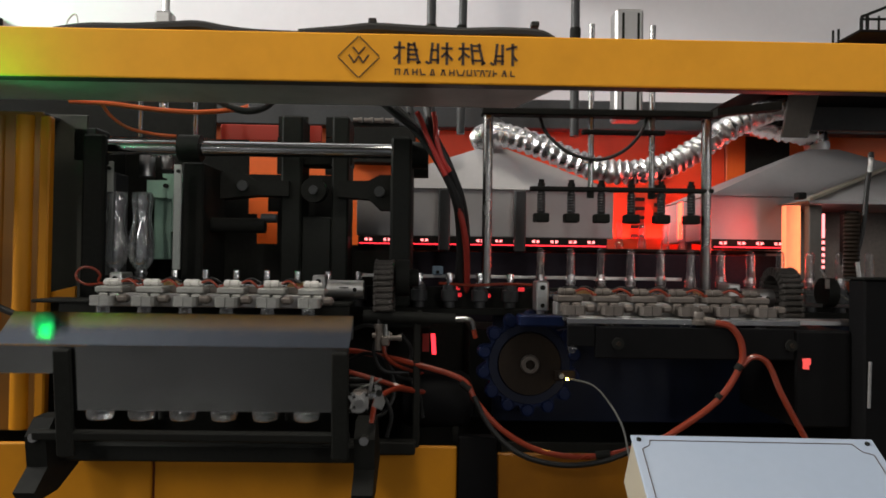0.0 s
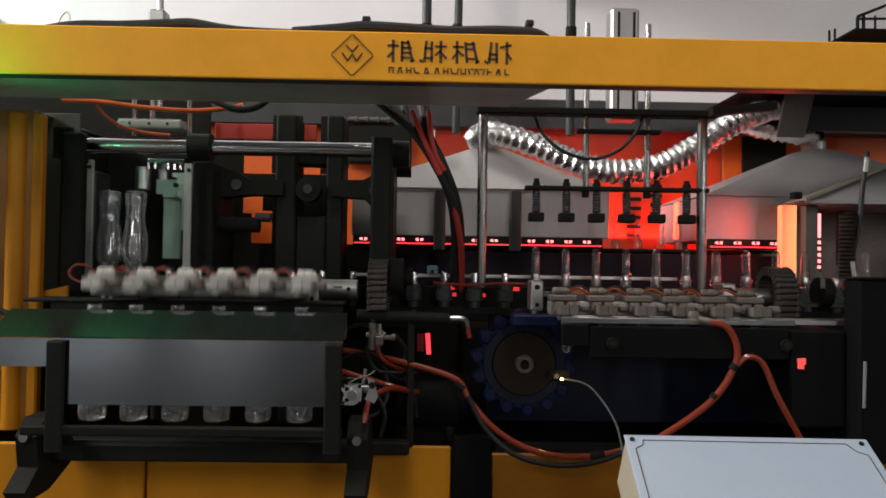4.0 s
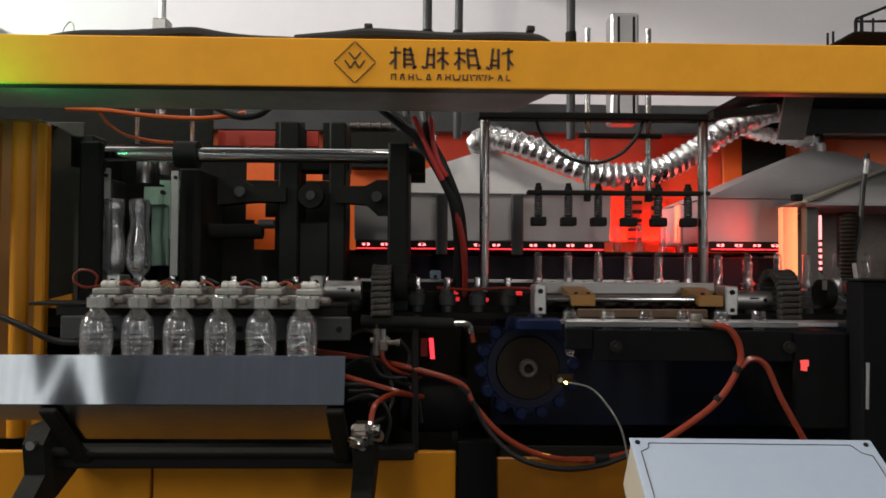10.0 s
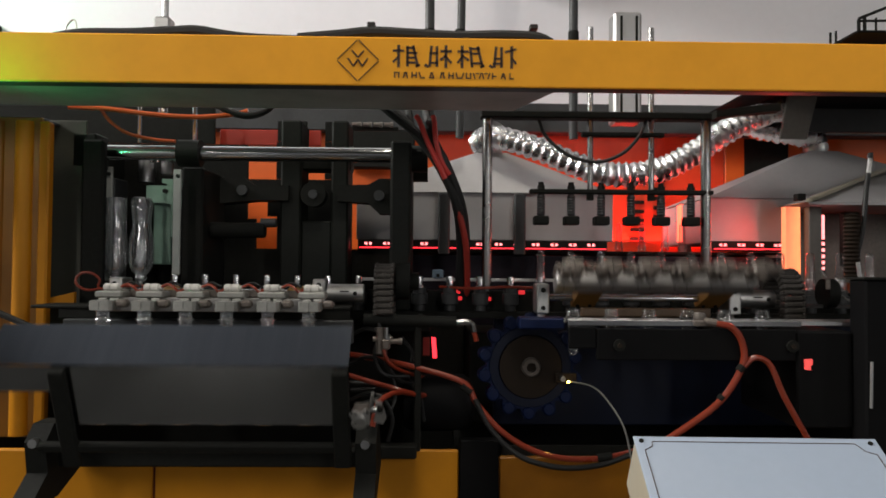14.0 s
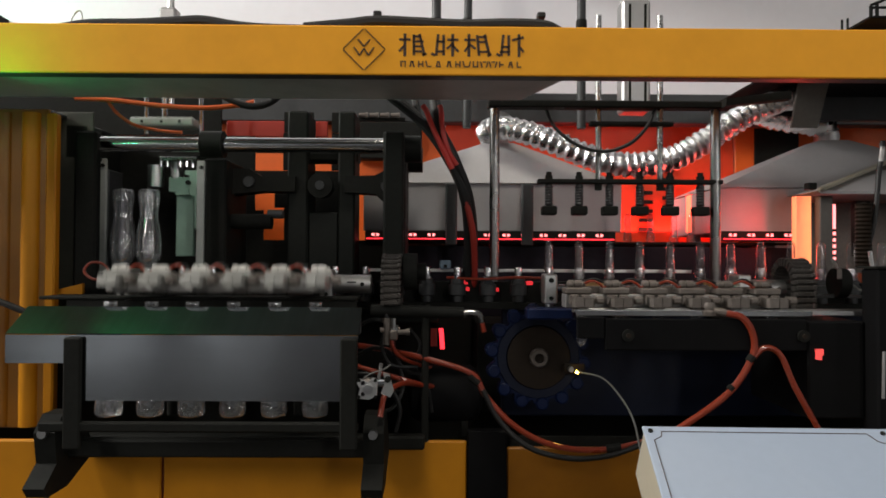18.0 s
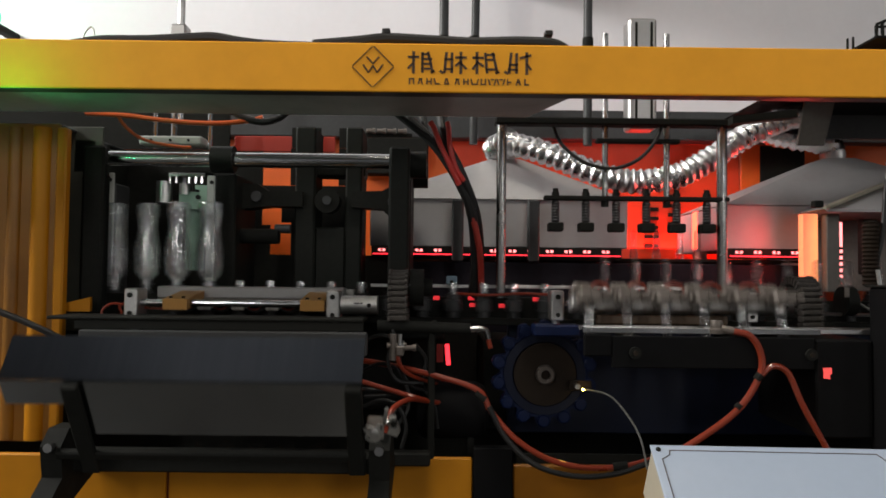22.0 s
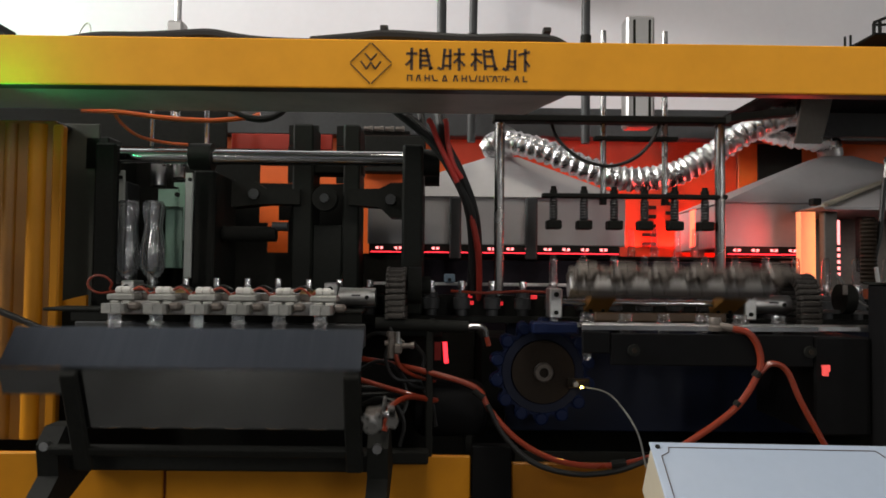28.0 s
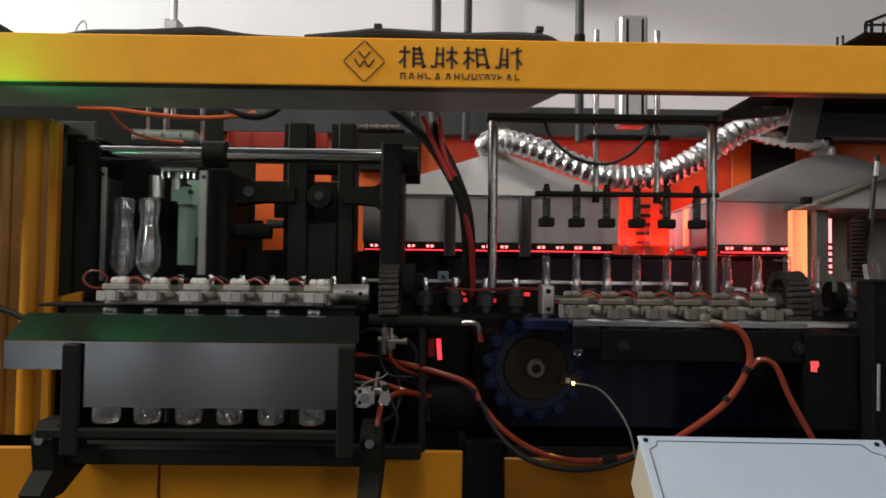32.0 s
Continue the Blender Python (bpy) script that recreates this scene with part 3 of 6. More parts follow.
def ovens():
    hood("oven_hood", -0.22, 0.535, 0.3, 0.68, 1.178, 1.318, (0.185, 0.45), 1.455, "pale grey sheet oven hood with a pyramid top")
    hood("oven_hood", 0.822, 1.75, 0.3, 0.72, 1.178, 1.31, (1.25, 0.5), 1.48, "pale grey sheet oven hood in red light", 1.075)
    t = thing("preform_oven", (0.5, 0.5, 0.93), "black oven tunnel under the hoods", "oven")
    part("front_plate", box(-0.25, 1.05, 0.3, 0.315, 0.93, 1.135, 0.002), NAVY, t)
    part("cover_plate", box(-0.25, 1.05, 0.316, 0.74, 1.142, 1.15, 0.001), BLACK, t)
    for x in (0.036, 0.256):
        part("hood_bracket", box(x - 0.017, x + 0.017, 0.27, 0.292, 1.135, 1.315, 0.004), DARK, t)
    led_strip(-0.213, 0.512, 0.285, 1.166)
    led_strip(0.822, 1.04, 0.285, 1.17)


ovens()


def end_oven():
    t = thing("end_oven", (1.35, 0.4, 0.93), "end oven with glowing orange heater and pale sloping roof", "oven")
    part("heater_panel", box(0.998, 1.04, 0.2, 0.226, 1.075, 1.277, 0.001), HOT_GLOW, t, "bright orange glowing heater panel")
    part("side_post", box(1.054, 1.09, 0.18, 0.21, 1.06, 1.277, 0.002), PLATEGREY, t)
    part("heater_tube", rod((1.125, 0.25, 1.1), (1.125, 0.25, 1.258), 0.0105, 10), PINK_GLOW, t, "upright glowing heater tube")
    for k in range(6):
        part("tube_ring", rod((1.125, 0.25, 1.09 + k * 0.018), (1.125, 0.25, 1.098 + k * 0.018), 0.0115, 10), BLACK, t)
    part("control_strip", box(1.15, 1.19, 0.17, 0.2, 1.11, 1.262, 0.002), BLACK, t)
    for k in range(3):
        part("pilot_lamp", rod((1.168, 0.166, 1.20 + k * 0.015), (1.168, 0.17, 1.20 + k * 0.015), 0.003, 8), RED_GLOW, t, "small red pilot lamp")
    part("back_wall", box(1.0, 1.8, 0.42, 0.43, 1.06, 1.277, 0.001), DIRTY, t)
    part("side_wall", box(1.0, 1.06, 0.32, 0.33, 1.06, 1.277, 0.001), GREY, t)
    bm = bmesh.new()
    z = 1.285
    base = [bm.verts.new(p) for p in ((1.02, 0.12, z), (1.9, 0.12, z), (1.9, 0.75, z), (1.02, 0.75, z))]
    top = [bm.verts.new(p) for p in ((1.42, 0.4, z + 0.13), (1.55, 0.4, z + 0.13))]
    bm.faces.new(base[::-1])
    bm.faces.new((base[0], base[1], top[1], top[0])), bm.faces.new((base[1], base[2], top[1]))
    bm.faces.new((base[2], base[3], top[0], top[1])), bm.faces.new((base[3], base[0], top[0]))
    part("roof", bm, GREY, t, "pale sheet roof")
    part("roof_edge", box(1.02, 1.9, 0.116, 0.119, 1.276, 1.2845, 0.0005), GREY, t)
    part("corner_block", box(0.975, 0.998, 0.09, 0.115, 1.285, 1.303, 0.002), BLACK, t)
    # Pale rods along the hip: the roof's lit left face as a light colour.
    hip = bmesh.new()
    for sgn in (-1, 1):
        rod((1.022, 0.12 + 0.008 * sgn, z + 0.003), (1.42, 0.4 + 0.008 * sgn, z + 0.133), 0.006, 8, hip)
    part("hip_strip", hip, CREAM, t, "pale rods for the lit band along the roof hip")
    part("end_cover", box(0.9, 1.8, -0.3, 0.62, 1.604, 1.61, 0.001), HEADER, t, "dark cover sheet over the end oven")
    part("spring", lathe([(0.014, 0)] + [(0.02 if k % 2 else 0.0165, 0.005 * k) for k in range(32)] + [(0, 0.16)], 14, Matrix.Translation((1.035, -0.05, 1.08))), RUST, t, "dark oily coil spring")


end_oven()


def foil_duct():
    t = thing("foil_duct", (0.5, 0.3, 1.38), "crinkled silver foil extraction duct sagging between hoods", "duct")
    way = [(0.185, 0.45, 1.47), (0.15, 0.41, 1.487), (0.19, 0.35, 1.492), (0.30, 0.29, 1.452), (0.42, 0.25, 1.395), (0.53, 0.24, 1.368), (0.65, 0.24, 1.382), (0.75, 0.24, 1.432), (0.86, 0.24, 1.505), (0.97, 0.26, 1.555), (1.06, 0.3, 1.585)]
    rnd = random.Random(7)
    jit = [[rnd.uniform(-0.07, 0.07) for _ in range(20)] for _ in range(400)]
    part("corrugated_tube", hose(way, 0.0345, 20, 26, ripple=lambda i, k: (1.06, 1.03, 0.95, 0.84, 0.93)[i % 5] + 0.9 * jit[i][k]), FOIL, t)
    part("clamp_ring", rod((0.178, 0.37, 1.492), (0.192, 0.342, 1.508), 0.041, 20), STEEL, t)
    part("end_ring", rod((1.05, 0.295, 1.582), (1.066, 0.304, 1.588), 0.039, 20), STEEL, t)
    t2 = thing("foil_duct", (1.15, 0.5, 1.5), "crinkled silver foil duct over the end hood", "duct")
    part("corrugated_tube", hose([(1.25, 0.5, 1.49), (1.24, 0.49, 1.525), (1.18, 0.47, 1.53), (1.05, 0.45, 1.545), (0.95, 0.42, 1.57)], 0.033, 16, 14, ripple=lambda i, k: (1.05, 0.94, 0.80)[i % 3] + jit[i][k]), FOIL, t2)
    part("clamp_ring", rod((1.25, 0.5, 1.488), (1.249, 0.499, 1.503), 0.038, 20), STEEL, t2)


foil_duct()


# ---- mould clamp ----
def clamp():
    """Tie-rod frame that slides, with a middle platen that slides the other way."""
    t = thing("mould_clamp", (-0.46, 0.1, 0.93), "black steel mould clamp with chrome tie rods", "mould clamp")
    part("bed", box(-0.98, 0.0, 0.06, 0.3, 0.93, 0.99, 0.004), TOWER, t)
    f = part("left_tower", box(-0.842, -0.79, -0.066, -0.04, 0.992, 1.40, 0.006), BLACK, t, at=(-0.85, 0.1, 1.2))
    part("left_tower_rear", box(-0.93, -0.868, 0.037, 0.24, 0.992, 1.425, 0.006), TOWER, f)
    part("tower_cap", box(-0.88, -0.822, -0.036, 0.036, 1.335, 1.42, 0.004), TOWER, f)
    part("right_tower", box(-0.102, -0.052, -0.066, -0.037, 0.992, 1.405, 0.006), TOWER, f)
    part("right_tower_rear", box(-0.102, -0.052, 0.037, 0.24, 0.992, 1.405, 0.006), TOWER, f)
    part("tower_cap", box(-0.102, -0.052, -0.036, 0.036, 1.335, 1.40, 0.004), TOWER, f)
    for y, mat in ((0.0, CHROME), (0.2, BLACK)):
        zr = 1.378 if y < 0.1 else 1.409
        part("tie_rod", rod((-0.846, y, zr), (-0.09, y, zr), 0.0185, 20), mat, f, "polished chrome tie rod" if y < 0.1 else "")
        part("rod_nut", rod((-0.915, y, 1.375), (-0.8795, y, 1.375), 0.034, 8), TOWER, f)
        part("rod_nut", rod((-0.0525, y, 1.37), (-0.012, y, 1.37), 0.034, 16), TOWER, f)
    part("strip_bolt", rod((-0.853, 0.101, 1.338), (-0.853, 0.106, 1.338), 0.0055, 8), TOWER, f)
    part("mould_strip", box(-0.863, -0.844, 0.105, 0.114, 1.056, 1.357, 0.002), MOULD, f, "aluminium mould edge strip")
    part("mould_half", box(-0.866, -0.842, 0.115, 0.2, 1.03, 1.33, 0.003), DARK, f)
    p = part("platen", box(-0.64, -0.585, 0.04, 0.24, 0.992, 1.35, 0.005), BLACK, t, at=(-0.61, 0.1, 1.2))
    part("collar", rod((-0.632, 0.0, 1.378), (-0.578, 0.0, 1.378), 0.034, 16), TOWER, p)
    part("strip_bolt", rod((-0.627, -0.024, 1.318), (-0.627, -0.019, 1.318), 0.005, 8), TOWER, p)
    part("mould_strip", box(-0.6395, -0.6205, -0.02, -0.012, 1.075, 1.335, 0.002), MOULD, p, "aluminium mould edge strip")
    part("valve_block", plate([(-0.752, 1.27), (-0.735, 1.27), (-0.735, 1.262), (-0.70, 1.262), (-0.70, 1.278), (-0.678, 1.278), (-0.678, 1.303), (-0.70, 1.303), (-0.70, 1.308), (-0.752, 1.308)], 0.10, 0.12), GREENTINT, p, "pale green valve block")
    part("valve_block", plate([(-0.70, 1.322), (-0.648, 1.322), (-0.648, 1.30), (-0.662, 1.30), (-0.662, 1.285), (-0.648, 1.285), (-0.648, 1.25), (-0.66, 1.245), (-0.66, 1.18), (-0.675, 1.17), (-0.675, 1.255), (-0.688, 1.26), (-0.688, 1.31), (-0.70, 1.312)], 0.07, 0.09), GREENTINT, p, "pale green valve block with cut-outs")
    part("block_pin", rod((-0.69, 0.062, 1.29), (-0.69, 0.07, 1.29), 0.006, 10), TOWER, p)
    part("mould_plate", box(-0.742, -0.695, 0.125, 0.14, 1.10, 1.30, 0.002), GREENTINT, p, "pale green mould plate")
    u = part("stretch_unit", box(-0.757, -0.66, 0.08, 0.13, 1.344, 1.356, 0.003), CHROME, t, "bright steel stretch unit", at=(-0.71, 0.1, 1.33))
    part("cylinder", rod((-0.772, 0.1, 1.277), (-0.772, 0.1, 1.334), 0.02, 20), STEEL, u)
    part("cylinder", rod((-0.72, 0.11, 1.30), (-0.72, 0.11, 1.3435), 0.016, 20), STEEL, u)
    for x in (-0.75, -0.733, -0.70, -0.683, -0.667):
        part("fitting", rod((x, 0.078, 1.327), (x, 0.078, 1.343), 0.0055, 8), CHROME, u)
    part("cover", box(-0.765, -0.655, 0.09, 0.14, 1.3565, 1.362, 0.002), BLACK, u)
    c = part("cap_plate", box(-0.787, -0.626, 0.03, 0.08, 1.51, 1.533, 0.004), MOULD, t, "dull grey-green cap plate", at=(-0.706, 0.055, 1.52))
    for x in (-0.755, -0.706, -0.66):
        part("plate_hole", rod((x, 0.0285, 1.5215), (x, 0.0305, 1.5215), 0.004, 8), TOWER, c)
    part("spindle", rod((-0.706, 0.055, 1.533), (-0.706, 0.055, 1.70), 0.008, 12), POSTSTEEL, c)
    for x0, x1 in ((-0.405, -0.35), (-0.27, -0.225)):
        part("toggle_column", box(x0, x1, 0.12, 0.24, 0.992, 1.49, 0.005), TOWER, t)
    part("column_bridge", box(-0.41, -0.22, 0.15, 0.22, 1.36, 1.385, 0.004), TOWER, t)
    part("lower_bridge", box(-0.35, -0.27, 0.13, 0.22, 0.992, 1.22, 0.004), TOWER, t)
    part("pivot_disc", rod((-0.315, 0.10, 1.289), (-0.315, 0.14, 1.289), 0.033, 24), BLACK, t)
    part("pivot_pin", rod((-0.315, 0.094, 1.289), (-0.315, 0.101, 1.289), 0.012, 12), DARK, t)
    part("toggle_link", plate([(-0.25, 1.272), (-0.25, 1.314), (-0.17, 1.316), (-0.14, 1.332), (-0.10, 1.332), (-0.10, 1.239), (-0.14, 1.239), (-0.17, 1.267)], 0.10, 0.16), BLACK, t)
    part("toggle_link", plate([(-0.56, 1.262), (-0.56, 1.332), (-0.5, 1.332), (-0.47, 1.312), (-0.38, 1.312), (-0.38, 1.272), (-0.47, 1.272)], 0.10, 0.16), BLACK, t)
    part("link_pin", rod((-0.14, 0.09, 1.287), (-0.14, 0.11, 1.287), 0.014, 12), DARK, t)
    part("link_pin", rod((-0.5, 0.09, 1.297), (-0.5, 0.11, 1.297), 0.014, 12), DARK, t)
    part("cylinder", rod((-0.58, 0.1, 1.192), (-0.44, 0.1, 1.192), 0.02, 16), BLACK, t)
    part("rod_end", rod((-0.45, 0.1, 1.212), (-0.41, 0.1, 1.212), 0.012, 12), DARK, t)
    return f, p, u, c


FRAME_PART, PLATEN_PART, STRETCH_PART, CAP_PART = clamp()
STRETCH_PART.location += Vector((0, 0.05, 0.045))
side_cabinet()


# ---- bottles and preforms ----
PITCH, FIRST, TOP = 0.076, 0.274, 1.065   # spacing on the chain, place of mandrel 0, height of the mandrel shoulder
FRONT = -0.460                            # middle of the row over the chute
WIDE = 0.0833                              # spacing in the opened grippers
BODY = [(0.0130, 0.002), (0.0134, 0.008), (0.0200, 0.016), (0.0272, 0.027), (0.0304, 0.040), (0.0311, 0.055), (0.0311, 0.075), (0.0300, 0.093), (0.0267, 0.113), (0.0233, 0.130), (0.0223, 0.143), (0.0234, 0.158), (0.0260, 0.176), (0.0271, 0.190), (0.0265, 0.199), (0.0250, 0.204)]
BOTTLE = [(0.0125, -0.024), (0.0135, -0.022), (0.0135, -0.018), (0.0128, -0.017), (0.0135, -0.015), (0.0128, -0.013), (0.0135, -0.011), (0.0128, -0.009), (0.0135, -0.004), (0.0165, -0.003), (0.0165, 0.0)]
BOTTLE += [(v.x, v.y) for v in spline([(r, z, 0) for r, z in BODY], 14)]
BOTTLE += [(0.0225, 0.2068), (0.0185, 0.2055), (0.0140, 0.202), (0.0, 0.198)]
PREFORM = [(0.0125, -0.018), (0.0135, -0.016), (0.0135, -0.004), (0.0160, -0.003), (0.0160, 0.0), (0.0125, 0.002), (0.0118, 0.012), (0.0103, 0.026), (0.0100, 0.066), (0.0085, 0.073), (0.0050, 0.077), (0.0, 0.078)]


def shared(name, profile, seg, mat, petals=False):
    me = bpy.data.meshes.new(name)
    bm = lathe(profile, seg)
    if petals:
        for v in bm.verts:      # five-lobed foot, faint flat panels round the waist, belts of dimples
            a, k = math.atan2(v.co.y, v.co.x), min(1, max(0, (v.co.z - 0.178) / 0.02))
            w = math.exp(-((v.co.z - 0.125) / 0.03) ** 2)
            f = 1 - 0.07 * k * (0.5 - 0.5 * math.cos(5 * a)) - 0.025 * w * (0.5 + 0.5 * math.cos(8 * a))
            dent = sum(math.exp(-((v.co.z - z) / 0.0022) ** 2) for z in (0.034, 0.043, 0.057, 0.066, 0.081, 0.090))
            f -= dent * (0.008 + 0.042 * max(0, math.cos(10 * a)))
            v.co.x, v.co.y = v.co.x * f, v.co.y * f
    bm.to_mesh(me)
    bm.free()
    me.materials.append(mat)
    for p in me.polygons:
        p.use_smooth = True
    return me


BOTTLE_MESH = shared("bottle", BOTTLE, 60, PET, True)
PREFORM_MESH = shared("preform", PREFORM, 12, PETRAW)


def slot(k):
    return FIRST + PITCH * k


# ---- conveyor chain ----
LINKS, LEFT_END, DEPTH = 96, -1.62, 0.5
STRAIGHT = (LINKS * PITCH - math.pi * DEPTH / 2 * 2) / 2


def bent(x, offs):
    """Sideways offset of the chain where it leaves the straight run for the moulds."""
    u = (-0.638 - x) / PITCH
    if u <= 0:
        return 0.0
    pts = [offs[3], offs[2], offs[1], offs[0]]
    if u >= 3:
        return pts[3]
    k = int(u)
    return pts[k] + (pts[k + 1] - pts[k]) * (u - k)


def on_chain(k):
    """Place of chain position k (0 is the first loading place), along the closed loop."""
    s = (slot(k) - LEFT_END) % (LINKS * PITCH)
    r = DEPTH / 2
    if s < STRAIGHT:
        x = LEFT_END + s
        return Vector((x + bent(x, (-0.07, -0.026, -0.036, 0)), bent(x, (0.07, 0.07, 0.07, 0)), TOP))
    s -= STRAIGHT
    if s < math.pi * r:
        a = s / r
        return Vector((LEFT_END + STRAIGHT + r * math.sin(a), r - r * math.cos(a), TOP))
    s -= math.pi * r
    if s < STRAIGHT:
        return Vector((LEFT_END + STRAIGHT - s, DEPTH, TOP))
    a = (s - STRAIGHT) / r
    return Vector((LEFT_END - r * math.sin(a), r + r * math.cos(a), TOP))


def chain():
    t = thing("conveyor_chain", (0, 0, 0.99), "conveyor chain with steel mandrels that carry necks", "conveyor")
    head = lathe([(0.0, 0.012), (0.0085, 0.011), (0.0095, 0.008), (0.0095, -0.012), (0.013, -0.014), (0.013, -0.018)], 14)
    seat = lathe([(0.0165, -0.018), (0.0165, -0.03), (0.021, -0.032), (0.021, -0.058), (0.014, -0.06), (0.014, -0.075), (0, -0.075)], 14)
    meshes = []
    for nm, bm, mat in (("mandrel", head, CHROME), ("seat", seat, DARK)):
        me = bpy.data.meshes.new(nm)
        bm.to_mesh(me)
        bm.free()
        me.materials.append(mat)
        for p in me.polygons:
            p.use_smooth = True
        me.set_sharp_from_angle(angle=radians(35))
        meshes.append(me)
    out = []
    for k in range(LINKS):
        m = new("mandrel", meshes[0])
        m.parent = t
        m.location = on_chain(k) - Vector((0, 0, 0.99))
        s = new("seat", meshes[1])
        s.parent = m
        out.append(m)
    ORIGIN[t.name] = Vector((0, 0, 0.99))
    part("track", box(-0.65, 1.2, -0.012, 0.012, 0.972, 0.989, 0.002), BLACK, t)
    part("guide_rail", box(-0.19, 0.645, 0.036, 0.044, 1.063, 1.071, 0.001), ALU, t, "bright steel guide rail")
    part("lower_guide", box(-1.0, 1.2, 0.03, 0.06, 0.985, 1.04, 0.002), BLACK, t)
    return out


MANDRELS = chain()


def transfer_arm(x0, x1, z, label, tone, cap, mid, pitch, looped=False):
    """Flip-over arm on a shaft along x: legs, gripper bar and jaws turn together."""
    S = Vector(((x0 + x1) / 2, -0.16, z))
    t = thing("transfer_arm", (S.x, S.y, 0.99), label, "transfer arm", "transfer arms")
    part("shaft", rod((x0, S.y, z), (x1, S.y, z), 0.008, 16), CHROME, t, "bright chrome shaft")
    blocks = []
    for x in (x0 - 0.012, x1 + 0.012):
        b = part("bearing_block", box(x - 0.014, x + 0.014, S.y - 0.03, S.y + 0.03, z - 0.035, z + 0.032, 0.003), ALU, t, "aluminium bearing block")
        blocks.append(b)
        part("bolt", rod((x, S.y - 0.034, z + 0.018), (x, S.y - 0.029, z + 0.018), 0.006, 8), BLACK, b)
        part("bolt", rod((x, S.y - 0.034, z - 0.022), (x, S.y - 0.029, z - 0.022), 0.005, 8), BLACK, b)
        part("foot", rod((x, S.y, 0.965), (x, S.y, z - 0.035), 0.009, 10), STEEL, b)
    c0 = x1 + 0.028
    c = part("coupling", rod((c0, S.y, z), (c0 + 0.082, S.y, z), 0.021, 20), ALU, t, "aluminium shaft coupling")
    part("slot", box(c0 + 0.03, c0 + 0.05, S.y - 0.0225, S.y - 0.0195, z + 0.003, z + 0.006, 0), BLACK, c)
    part("screw", rod((c0 + 0.064, S.y - 0.022, z), (c0 + 0.064, S.y - 0.0195, z), 0.005, 8), BLACK, c)
    # turning part, built pointing to the back; the bar rides h above the shaft
    h = 0.014
    bar = box(x0 + 0.0, x1 + 0.02, S.y + 0.09, S.y + 0.134, z - 0.006 + h, z + 0.022 + h, 0.002)
    g = part("gripper_bar", bar, BARWHITE, t, "satin white gripper bar", at=S)
    part("under_plate", box(x0 + 0.03, x1 + 0.0, S.y + 0.093, S.y + 0.0985, z - 0.022 + h, z - 0.0065 + h, 0.001), DIRTY, g, "grimy plate under the bar")
    for x in (x0 + 0.086, x1 - 0.034):
        leg = part("leg", side_plate([(S.y - 0.026, z - 0.014), (S.y - 0.026, z + 0.010), (S.y + 0.0895, z + 0.012 + h), (S.y + 0.0895, z - 0.006 + h)], x - 0.027, x + 0.027), BRASSY, g, "ochre yellow leg plate")
        for dx in (-0.014, 0.014):
            part("bolt", rod((x + dx, S.y - 0.012, z + 0.009), (x + dx, S.y - 0.012, z + 0.0155), 0.0045, 8), BLACK, leg)
            part("bolt", rod((x + dx, S.y - 0.012, z - 0.016), (x + dx, S.y - 0.012, z - 0.01), 0.0045, 8), BLACK, leg)
    z += h
    for k in range(6):
        x = mid + (k - 2.5) * pitch
        body = part("gripper_body", box(x - 0.03, x + 0.026, S.y + 0.1, S.y + 0.146, z - 0.020, z - 0.0065, 0.003), tone, g, "worn metal gripper body")
        part("jaw_block", box(x - 0.022, x - 0.002, S.y + 0.1345, S.y + 0.15, z - 0.006, z + 0.016, 0.003), tone, g)
        part("jaw_block", box(x + 0.002, x + 0.022, S.y + 0.1345, S.y + 0.15, z - 0.006, z + 0.016, 0.003), tone, g)
        for s in (-1, 1):
            bm = bmesh.new()
            pts = [(x + s * d, S.y + e) for d, e in ((0.010, 0.1505), (0.021, 0.157), (0.0225, 0.182), (0.018, 0.189), (0.0006, 0.190), (0.0006, 0.1765), (0.0145, 0.1745), (0.0165, 0.160), (0.004, 0.1505))]
            lo = [bm.verts.new((px, py, z - 0.002)) for px, py in pts]
            hi = [bm.verts.new((px, py, z + 0.017)) for px, py in pts]
            bm.faces.new(lo), bm.faces.new(hi[::-1])
            for a in range(len(pts)):
                b = (a + 1) % len(pts)
                bm.faces.new((lo[a], hi[a], hi[b], lo[b]))
            bmesh.ops.recalc_face_normals(bm, faces=bm.faces)
            part("jaw", bm, tone, g)
            if s > 0:
                part("pawl", box(x + 0.0245, x + 0.047, S.y + 0.150, S.y + 0.176, z - 0.004, z + 0.012, 0.005), DIRTY, g, "dark worn pawl")
            part("screw", rod((x + s * 0.013, S.y + 0.124, z + 0.021), (x + s * 0.013, S.y + 0.124, z + 0.0235), 0.003, 8), BLACK, g)
        part("air_cylinder", lathe([(0, 0), (0.006, 0), (0.0085, 0.003), (0.0085, 0.012), (0.0065, 0.014), (0.0085, 0.016), (0.0085, 0.03), (0.005, 0.032), (0.005, 0.038), (0, 0.038)], 10, Matrix.Translation((x - 0.022, S.y + 0.118, z - 0.027)) @ Matrix.Rotation(math.pi / 2, 4, "Y")), cap, g, "small stubby air cylinder")
        if k < 5:
            part("air_tube", hose([(x + 0.012, S.y + 0.12, z - 0.027), (x + 0.03, S.y + 0.124, z - 0.034), (x + 0.044, S.y + 0.13, z - 0.028), (x + 0.052, S.y + 0.128, z - 0.02), (x + 0.06, S.y + 0.12, z - 0.024)], 0.0026, 6, 5), ORANGE, g, "thin orange air tube")
